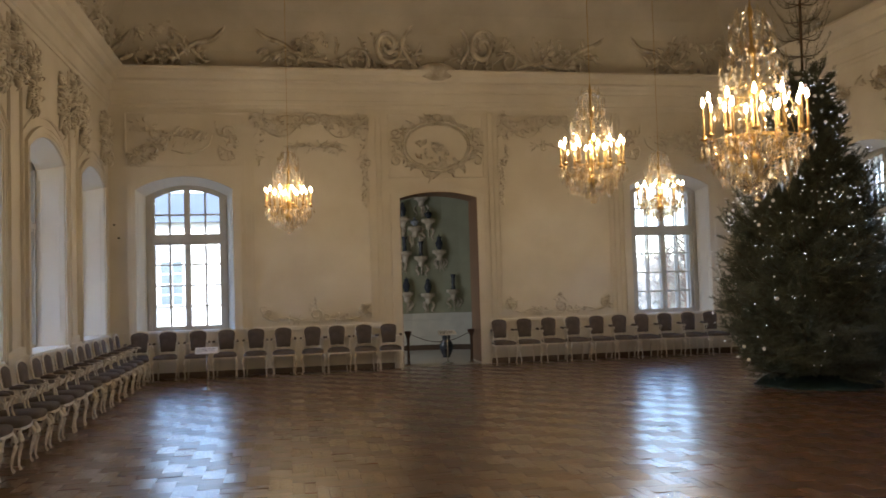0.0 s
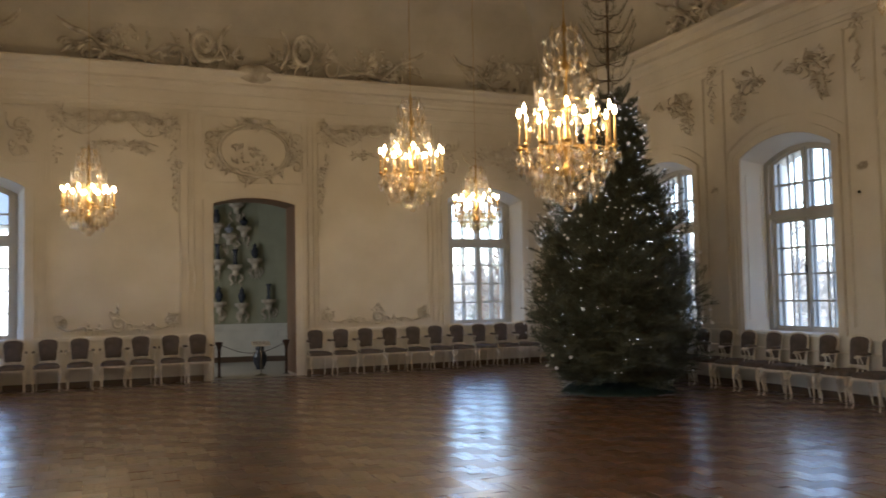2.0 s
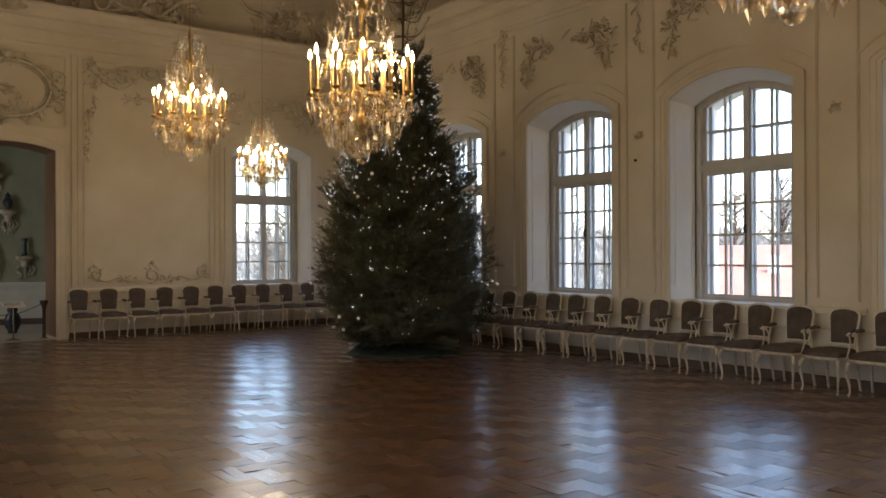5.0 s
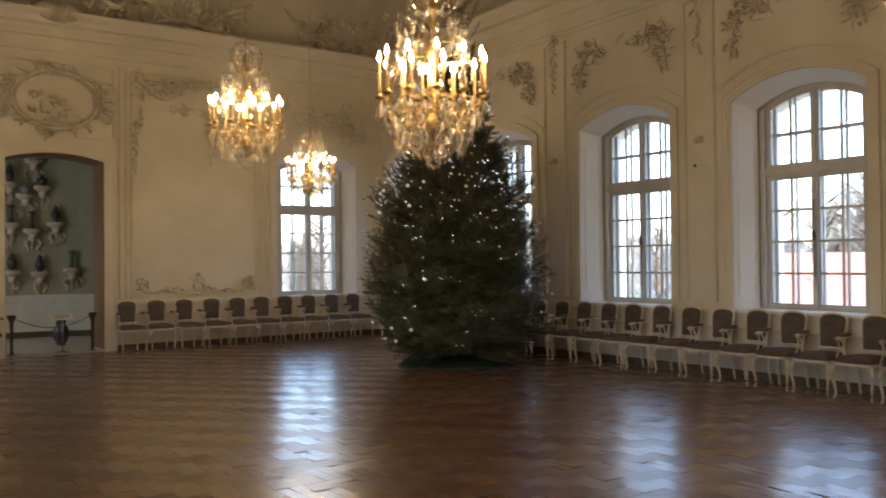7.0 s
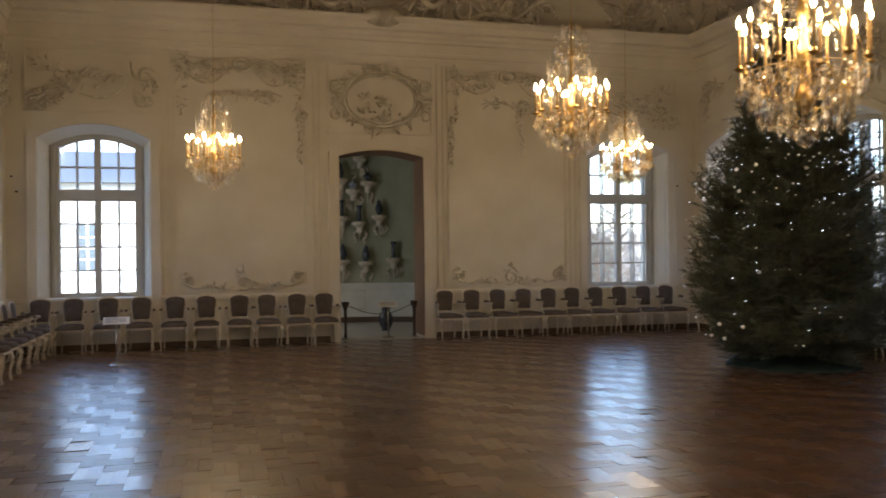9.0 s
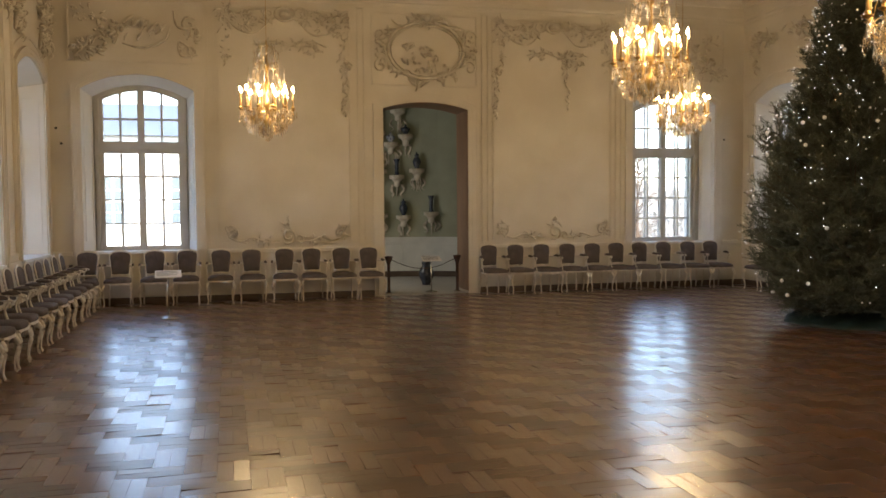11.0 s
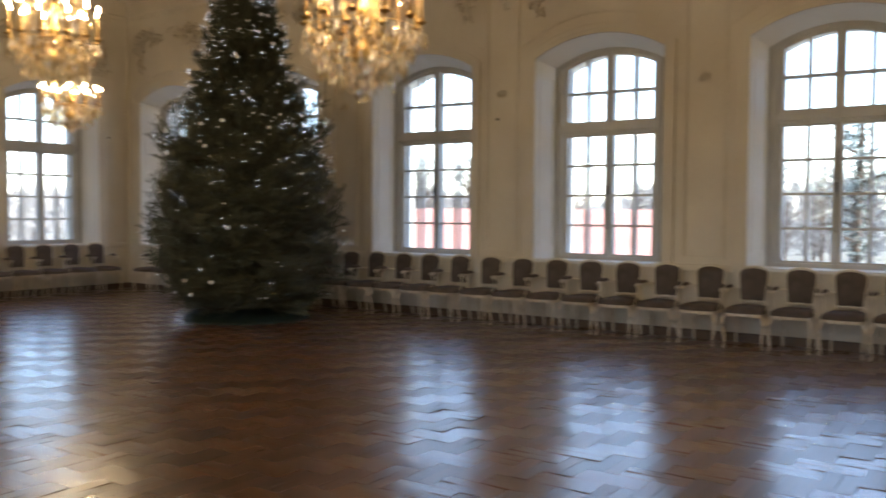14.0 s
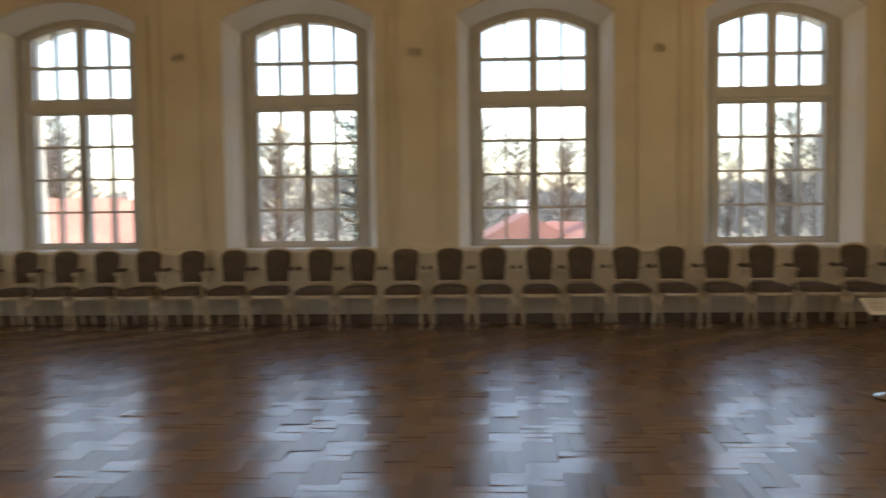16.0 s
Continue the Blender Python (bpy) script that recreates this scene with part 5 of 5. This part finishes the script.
for i, (c, e) in enumerate(zip([YN + 0.2] + EAST_Y, EAST_Y + [YS])):
    m = (c + e) / 2
    if 0 < i < len(EAST_Y):
        wall_relief("east", m, 4.95, drop_ornament, "stucco leaf drop at the head of a pilaster", seed=20 + i)
        wall_relief("east", m, 3.22, worn_patch, "worn stucco scroll on a pilaster", seed=40 + i, size=0.42)
        wall_relief("west", m, 4.75, side_cluster(True), "heavy stucco trophy between the window arches", seed=60 + i)
    wall_relief("west", m if i else YN - 0.25, 4.62, side_cluster(True), "heavy stucco trophy beside a window arch", seed=80 + i) if i == 0 else None
for i, c in enumerate(EAST_Y):
    wall_relief("east", c, 4.72, arch_relief, "worn stucco sprays and figures over a window arch", seed=100 + 2 * i)
    for s in (-1, 1):
        if i < 5:
            wall_relief("west", c + s * 0.80, 4.55, side_cluster(True), "heavy stucco spray of leaves over a window arch", seed=130 + 2 * i + s)


def cove_place(side, u, a):
    """Pose on the cove: u along the wall, a the angle up the curve."""
    o, z = 0.06 + 3.0 * (1 - math.cos(a)), LEDGE - 0.03 + (CEILING - LEDGE + 0.02) * math.sin(a)
    do, dz = 3.0 * math.sin(a), (CEILING - LEDGE + 0.02) * math.cos(a)
    n = math.hypot(do, dz)
    if side == "north":
        x, y, p = Vector((1, 0, 0)), Vector((0, -do / n, dz / n)), Vector((u, YN - o, z))
    elif side == "east":
        x, y, p = Vector((0, -1, 0)), Vector((-do / n, 0, dz / n)), Vector((XE - o, u, z))
    else:
        x, y, p = Vector((0, 1, 0)), Vector((do / n, 0, dz / n)), Vector((XW + o, u, z))
    q = x.cross(y)
    return Matrix(((x.x, y.x, q.x, p.x), (x.y, y.y, q.y, p.y), (x.z, y.z, q.z, p.z), (0, 0, 0, 1)))


def cartouche(bm, rnd):
    for s in (-1, 1):
        curve(bm, [(s * 0.42, 0.05), (s * 0.56, 0.28), (s * 0.40, 0.52), (s * 0.16, 0.56)], 0.045, 0.05)
        curve(bm, [(s * 0.16, 0.60), (s * 0.20, 0.74), (s * 0.34, 0.62)], 0.03, 0.05)
        scroll(bm, (s * 0.80, 0.26), 0.24, 0.3, 1.5, s, 0.045, 0.05)
        scroll(bm, (s * 1.25, 0.10), 0.20, 2.8, 1.2, -s, 0.035, 0.04)
        curve(bm, [(s * 0.9, 0.0), (s * 1.3, 0.22), (s * 1.55, 0.10), (s * 1.85, 0.02)], 0.035)
        spray(bm, rnd, (s * 0.95, 0.20), 0.3, 0.22, 22, 0.11)
        spray(bm, rnd, (s * 0.45, 0.12), 0.18, 0.14, 12, 0.10)
    blob(bm, (0, -0.06, 0.06), (0.34, 0.13, 0.09), 0, 0.01, 2)
    spray(bm, rnd, (0, 0.62), 0.3, 0.10, 12, 0.09)


def cove_group(bm, rnd):
    lumps(bm, rnd, (0, 0.26), 0.28, 14)
    curve(bm, [(-0.6, 0.02), (-0.2, 0.10), (0.2, 0.06), (0.65, 0.0)], 0.04)
    spray(bm, rnd, (0.1, 0.10), 0.5, 0.10, 16, 0.10)


def branch_scroll(flip):
    def build(bm, rnd):
        s = flip
        curve(bm, [(-1.1 * s, 0.02), (-0.7 * s, 0.28), (-0.35 * s, 0.36), (-0.05 * s, 0.7), (0.12 * s, 1.1), (0.05 * s, 1.5)], 0.042, 0.04)
        curve(bm, [(0.1 * s, 0.72), (0.4 * s, 0.42), (0.8 * s, 0.28), (1.2 * s, 0.02)], 0.04, 0.04)
        scroll(bm, (0.32 * s, 0.92), 0.12, 0.5, 1.2, s, 0.03)
        spray(bm, rnd, (-0.9 * s, 0.12), 0.4, 0.12, 18, 0.11)
        spray(bm, rnd, (0.85 * s, 0.22), 0.4, 0.12, 18, 0.11)
        spray(bm, rnd, (0.1 * s, 1.2), 0.18, 0.25, 12, 0.11)
    return build


def corner_group(bm, rnd):
    lumps(bm, rnd, (0, 0.55), 0.42, 22)
    spray(bm, rnd, (0, 0.45), 0.55, 0.45, 46, 0.13)
    curve(bm, [(-0.8, 0.05), (-0.4, 0.3), (0.0, 0.75), (0.3, 1.2)], 0.05)
    curve(bm, [(0.8, 0.05), (0.45, 0.35), (0.1, 0.6)], 0.05)


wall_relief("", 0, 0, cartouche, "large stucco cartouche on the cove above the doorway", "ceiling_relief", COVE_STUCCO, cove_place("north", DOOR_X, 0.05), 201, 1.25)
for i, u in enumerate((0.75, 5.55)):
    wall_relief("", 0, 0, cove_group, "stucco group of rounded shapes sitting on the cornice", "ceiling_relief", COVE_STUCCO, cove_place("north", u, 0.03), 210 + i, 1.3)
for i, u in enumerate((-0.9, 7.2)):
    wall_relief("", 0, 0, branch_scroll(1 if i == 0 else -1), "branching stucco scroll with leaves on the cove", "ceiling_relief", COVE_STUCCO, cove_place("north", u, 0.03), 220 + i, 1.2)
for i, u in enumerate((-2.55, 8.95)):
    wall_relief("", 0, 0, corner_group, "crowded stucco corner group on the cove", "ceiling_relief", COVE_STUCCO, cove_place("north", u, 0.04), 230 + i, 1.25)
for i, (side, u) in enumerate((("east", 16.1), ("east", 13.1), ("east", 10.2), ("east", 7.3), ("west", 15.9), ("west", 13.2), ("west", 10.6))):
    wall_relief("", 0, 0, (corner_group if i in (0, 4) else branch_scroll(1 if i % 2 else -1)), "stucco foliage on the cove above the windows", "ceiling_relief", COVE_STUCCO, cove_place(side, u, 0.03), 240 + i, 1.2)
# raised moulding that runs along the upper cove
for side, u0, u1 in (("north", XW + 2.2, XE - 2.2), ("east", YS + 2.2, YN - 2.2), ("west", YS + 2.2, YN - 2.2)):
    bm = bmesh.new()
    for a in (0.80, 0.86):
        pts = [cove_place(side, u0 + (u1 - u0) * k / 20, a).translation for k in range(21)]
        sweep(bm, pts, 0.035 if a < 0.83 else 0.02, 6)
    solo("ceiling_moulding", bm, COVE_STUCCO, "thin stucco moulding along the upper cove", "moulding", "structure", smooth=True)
# small dark hooks beside the windows
for side, u, v in (("north", -3.22, 2.72), ("north", -3.30, 2.98), ("east", 8.62, 2.86), ("north", 9.42, 2.95)):
    bm = bmesh.new()
    blob(bm, (0, 0, 0.02), (0.024, 0.020, 0.022), 0, 0, 2)
    solo("wall_hook", bm, IRON, "small dark knob fixed to the cream wall", "hook", smooth=True, m=SEEN[side](u, v))


# ---- outdoors ----
bm = bmesh.new()
G = -6.2
v = [bm.verts.new(p) for p in ((-2500, -2500, G), (2500, -2500, G), (2500, 2500, G), (-2500, 2500, G))]
bm.faces.new(v)
solo("ground", bm, GROUND, "dull brown wintry ground reaching the horizon", "ground", "structure")


def far_house(x, y, rz, length, width, eave, ridge, roof, wall_mat, label, windows=True, hipped=0.0):
    ob = thing("house", label, "house", at=(x, y, G), rz=rz)
    L, W = length / 2, width / 2
    bm = bmesh.new()
    box(bm, -L, -W, 0, L, W, eave)
    part("wall", bm, wall_mat, ob)
    bm = bmesh.new()
    o = 0.5
    lo = [bm.verts.new(p) for p in ((-L - o, -W - o, eave - 0.1), (L + o, -W - o, eave - 0.1), (L + o, W + o, eave - 0.1), (-L - o, W + o, eave - 0.1))]
    hi = [bm.verts.new((-L - o + hipped, 0, ridge)), bm.verts.new((L + o - hipped, 0, ridge))]
    for f in ((lo[0], lo[1], hi[1], hi[0]), (lo[2], lo[3], hi[0], hi[1]), (lo[1], lo[2], hi[1]), (lo[3], lo[0], hi[0]), (lo[3], lo[2], lo[1], lo[0])):
        bm.faces.new(f)
    bmesh.ops.recalc_face_normals(bm, faces=bm.faces[:])
    roof_ob = part("roof", bm, roof, ob)
    bm = bmesh.new()
    box(bm, -0.4, -0.4, ridge - 1.0, 0.4, 0.4, ridge + 1.0)
    part("chimney", bm, wall_mat, roof_ob, m=pose(L * 0.3, 0, 0))
    if windows:
        n = int(length / 3.2)
        bmw, bmg = bmesh.new(), bmesh.new()
        box(bmw, -0.72, -0.06, -0.1, -0.55, 0.06, 2.5)
        box(bmw, 0.55, -0.06, -0.1, 0.72, 0.06, 2.5)
        box(bmw, -0.55, -0.06, 2.33, 0.55, 0.06, 2.5)
        box(bmw, -0.55, -0.06, -0.1, 0.55, 0.06, 0.06)
        box(bmw, -0.05, -0.05, 0.06, 0.05, 0.05, 2.33)
        for z in (0.6, 1.15, 1.7):
            box(bmw, -0.55, -0.04, z - 0.03, -0.05, 0.04, z + 0.03)
            box(bmw, 0.05, -0.04, z - 0.03, 0.55, 0.04, z + 0.03)
        box(bmg, -0.55, -0.02, 0.06, 0.55, 0.0, 2.33)
        mw, mg = mesh_of(bmw, REVEAL), mesh_of(bmg, DARK_PANE)
        for fl in range(max(1, int(eave / 4.6))):
            for k in range(n):
                w = part("window", mw, None, ob, m=pose(-L + (k + 0.5) * length / n, -W - 0.02, 1.9 + 5.2 * fl))
                part("pane", mg, None, w)
    return ob


far_house(-12.7, 51.0, 0, 30.0, 9.0, 11.6, 13.6, ROOF_GREY, FACADE, "long cream palace wing with white sash windows and a grey roof", hipped=4)
far_house(66.0, 34.5, -66, 26.0, 16.0, 3.4, 8.2, ROOF_RED, FACADE, "long low house with a red tiled roof", False)
far_house(52.0, 34.0, -60, 10.0, 9.0, 3.6, 6.4, ROOF_RED, FACADE, "small white house with a red tiled roof", False)
far_house(70.0, -1.0, 0, 14.0, 11.0, 3.4, 6.6, ROOF_RED, FACADE, "white house with a red gabled roof", False, 0)
far_house(62.0, -7.0, 40, 12.0, 10.0, 3.2, 5.9, ROOF_RED, FACADE, "white house with a red gabled roof", False, 0)


def bare_tree(seed, height, conifer, name, label):
    rnd = random.Random(seed)
    ob = thing(name, label, "tree", "trees beyond the windows")
    bm = bmesh.new()
    sweep(bm, [(0, 0, 0), (0.1, 0, height * 0.5), (0, 0.1, height)], [0.28, 0.18, 0.03], 6)
    vs, fs = [], []
    for k in range(70):
        z = height * (0.22 + 0.75 * k / 70)
        rad = (height * 0.17 * (1 - k / 70) + 0.5) if conifer else height * 0.30 * math.sin(math.pi * (0.15 + 0.8 * k / 70))
        a = rnd.uniform(0, 6.28)
        ln = rad * rnd.uniform(0.6, 1.15)
        tip = Vector((ln * math.cos(a), ln * math.sin(a), z + (-0.15 if conifer else 0.7) * ln))
        sweep(bm, [(0, 0, z), tip * 0.5 + Vector((0, 0, z * 0.5 + 0.05 * ln)), tip], [0.07, 0.045, 0.015], 4)
        for j in range(30 if conifer else 46):
            t = rnd.uniform(0.25, 1.05)
            p = Vector((0, 0, z)).lerp(tip, t) + Vector((rnd.gauss(0, 0.32), rnd.gauss(0, 0.32), rnd.gauss(0, 0.22)))
            d = Vector((rnd.gauss(0, 1), rnd.gauss(0, 1), rnd.gauss(0, 0.7))).normalized() * rnd.uniform(0.2, 0.5)
            e = d.orthogonal().normalized() * (0.09 if conifer else 0.022)
            i = len(vs)
            vs.extend((p - e, p + e, p + d))
            fs.append((i, i + 1, i + 2))
    part("trunk", bm, BARK, ob)
    me = bpy.data.meshes.new("mesh")
    me.from_pydata([tuple(q) for q in vs], [], fs)
    me.materials.append(FIRTREE if conifer else TWIG)
    tagged(part("crown", me, None, ob), kind="stuff")
    return ob


fir = bare_tree(1, 15.0, True, "conifer", "tall conifer paled by painted haze, standing beyond the houses")
oak = bare_tree(2, 13.0, False, "bare_tree", "leafless brown tree paled by painted haze, standing beyond the houses")
rnd = random.Random(9)
places = []
for k in range(46):
    a = math.radians(rnd.uniform(-22, 62))
    d = rnd.uniform(78, 125)
    places.append((d * math.cos(a), d * math.sin(a) * 1.05 + 2))
for k in range(10):
    a = math.radians(rnd.uniform(56, 76))
    d = rnd.uniform(130, 190)
    places.append((d * math.cos(a), d * math.sin(a)))
for i, (x, y) in enumerate(places):
    src = fir if i > 46 and i % 2 else oak
    s = rnd.uniform(0.75, 1.3)
    ob = copy_thing(src, pose(x, y, G, 0, 0, rnd.uniform(0, 360)))
    ob.matrix_world = ob.matrix_basis @ Matrix.Diagonal((s, s, s, 1))
fir.matrix_world, oak.matrix_world = pose(105, 62, G), pose(88, 8, G)


def ivy_tree(x, y, height):
    """A bare trunk wrapped in ivy, with a few stub limbs."""
    rnd = random.Random(31)
    ob = thing("ivy_tree", "tall bare trunk wrapped in haze-paled ivy beyond the windows", "tree", "trees beyond the windows", at=(x, y, G))
    bm, vs, fs = bmesh.new(), [], []
    sweep(bm, [(0, 0, 0), (0.15, 0.1, height * 0.5), (0.05, -0.1, height)], [0.35, 0.26, 0.12], 8)
    limbs = [((0.1, 0, 0), (0, 0, height))]
    for k in range(9):
        z, a = height * (0.45 + 0.055 * k), rnd.uniform(0, 6.28)
        tip = (1.9 * math.cos(a), 1.9 * math.sin(a), z + rnd.uniform(0.3, 1.6))
        sweep(bm, [(0.1, 0, z), (0.5 * tip[0], 0.5 * tip[1], z + 0.3), tip], [0.10, 0.07, 0.02], 5)
        limbs.append(((0.1, 0, z), tip))
    part("trunk", bm, BARK, ob)
    for i, (p0, p1) in enumerate(limbs):
        for k in range(1300 if i == 0 else 70):
            p = Vector(p0).lerp(Vector(p1), rnd.random())
            w = 0.42 if i == 0 else 0.22
            p += Vector((rnd.gauss(0, w), rnd.gauss(0, w), rnd.gauss(0, 0.2)))
            d = Vector((rnd.gauss(0, 1), rnd.gauss(0, 1), rnd.gauss(0, 1))).normalized() * rnd.uniform(0.10, 0.22)
            e = d.orthogonal() * 0.5
            n0 = len(vs)
            vs.extend((p - e, p + e, p + d))
            fs.append((n0, n0 + 1, n0 + 2))
    me = bpy.data.meshes.new("mesh")
    me.from_pydata([tuple(q) for q in vs], [], fs)
    me.materials.append(FIRTREE)
    tagged(part("ivy", me, None, ob, "green ivy leaves paled by painted haze"), kind="stuff")


ivy_tree(43.9, 8.7, 12.8)
# far woods on the skyline
vs, fs = [], []
for k in range(26000):
    a = math.radians(rnd.uniform(-35, 110))
    d = rnd.uniform(150, 210)
    h = 12.0 * rnd.random() ** 0.7 * (1 + 0.25 * math.sin(9 * a) + 0.15 * math.sin(23 * a))
    p = Vector((d * math.cos(a), d * math.sin(a), G + h))
    w = Vector((-math.sin(a), math.cos(a), 0)) * rnd.uniform(0.15, 0.5)
    i = len(vs)
    vs.extend((p - w, p + w, p + Vector((rnd.uniform(-0.3, 0.3), rnd.uniform(-0.3, 0.3), rnd.uniform(0.6, 2.2)))))
    fs.append((i, i + 1, i + 2))
me = bpy.data.meshes.new("mesh")
me.from_pydata([tuple(q) for q in vs], [], fs)
me.materials.append(TWIG)
tagged(new("far_woods", me), "brown leafless woods paled by painted haze along the skyline", "woods", "", "stuff")


# ---- parquet: pairs of oak planks laid in a stepped herringbone, square to the walls ----
WIDE, LONG, GAP = 0.1, 0.4, 0.0005
NEAR = (3.4, 6.6, 1.6, 5.0)                     # the stretch laid plank by plank
floor = thing("floor", "waxed brown oak parquet in a stepped herringbone pattern", "floor", "", "structure", at=(0, 0, FLOOR))


def plank_corners(w, h):
    """The corners of a plank of half sizes w and h, with a small worn chamfer, and its faces."""
    c = 0.0008
    ring = lambda a, b, z: [(-a, -b, z), (a, -b, z), (a, b, z), (-a, b, z)]
    vs = ring(w, h, -0.012) + ring(w, h, -0.0015) + ring(w - c, h - c, 0)
    fs = [(a + i, a + (i + 1) % 4, a + 4 + (i + 1) % 4, a + 4 + i) for a in (0, 4) for i in range(4)] + [(8, 9, 10, 11)]
    return vs, fs


def plank_mesh(w, h, mat):
    me = bpy.data.meshes.new("mesh")
    me.from_pydata(*[plank_corners(w, h)[0], [], plank_corners(w, h)[1]])
    me.materials.append(mat)
    return me


near_planks = (plank_mesh(WIDE / 2 - GAP, LONG / 2 - GAP, OAK_A), plank_mesh(LONG / 2 - GAP, WIDE / 2 - GAP, OAK_B))
rest = (([], []), ([], []))
rnd = random.Random(21)
CELL = LONG / 2
for i in range(-2, int((XE - XW) / CELL) + 2):
    for j in range(-2, int((YN - YS) / CELL) + 2):
        k = (i + j) % 4
        if k not in (0, 2):
            continue
        x0, y0 = XW + i * CELL, YS + j * CELL
        tx, ty = rnd.gauss(0, 0.006), rnd.gauss(0, 0.006)
        for q in (0, 1):
            # k 0: along x, k 2: along y
            a, b, c, e = (x0, y0 + q * WIDE, x0 + LONG, y0 + (q + 1) * WIDE) if k == 0 else (x0 + q * WIDE, y0, x0 + (q + 1) * WIDE, y0 + LONG)
            a, b, c, e = max(a, XW + 0.001), max(b, YS + 0.001), min(c, XE - 0.001), min(e, YN - 0.001)
            rx, ry, dz = tx + rnd.gauss(0, 0.010), ty + rnd.gauss(0, 0.010), rnd.uniform(-0.0004, 0.0)
            if c - a < 0.02 or e - b < 0.02:
                continue
            x, y = (a + c) / 2, (b + e) / 2
            if NEAR[0] < x < NEAR[1] and NEAR[2] < y < NEAR[3]:
                ob = new("plank", near_planks[0 if k == 2 else 1])
                ob.parent = floor
                ob.matrix_basis = pose(x, y, dz, math.degrees(rx), math.degrees(ry))
            else:
                vs, fs = rest[0 if k == 2 else 1]
                pv, pf = plank_corners((c - a) / 2 - GAP, (e - b) / 2 - GAP)
                n0 = len(vs)
                vs.extend((x + p[0], y + p[1], p[2] + dz - p[0] * ry + p[1] * rx) for p in pv)
                fs.extend(tuple(n0 + v for v in f) for f in pf)
for (vs, fs), mat in zip(rest, (OAK_A, OAK_B)):
    me = bpy.data.meshes.new("mesh")
    me.from_pydata(vs, [], fs)
    me.materials.append(mat)
    ob = new("planks", me)
    ob.parent = floor
    tagged(ob, kind="stuff")
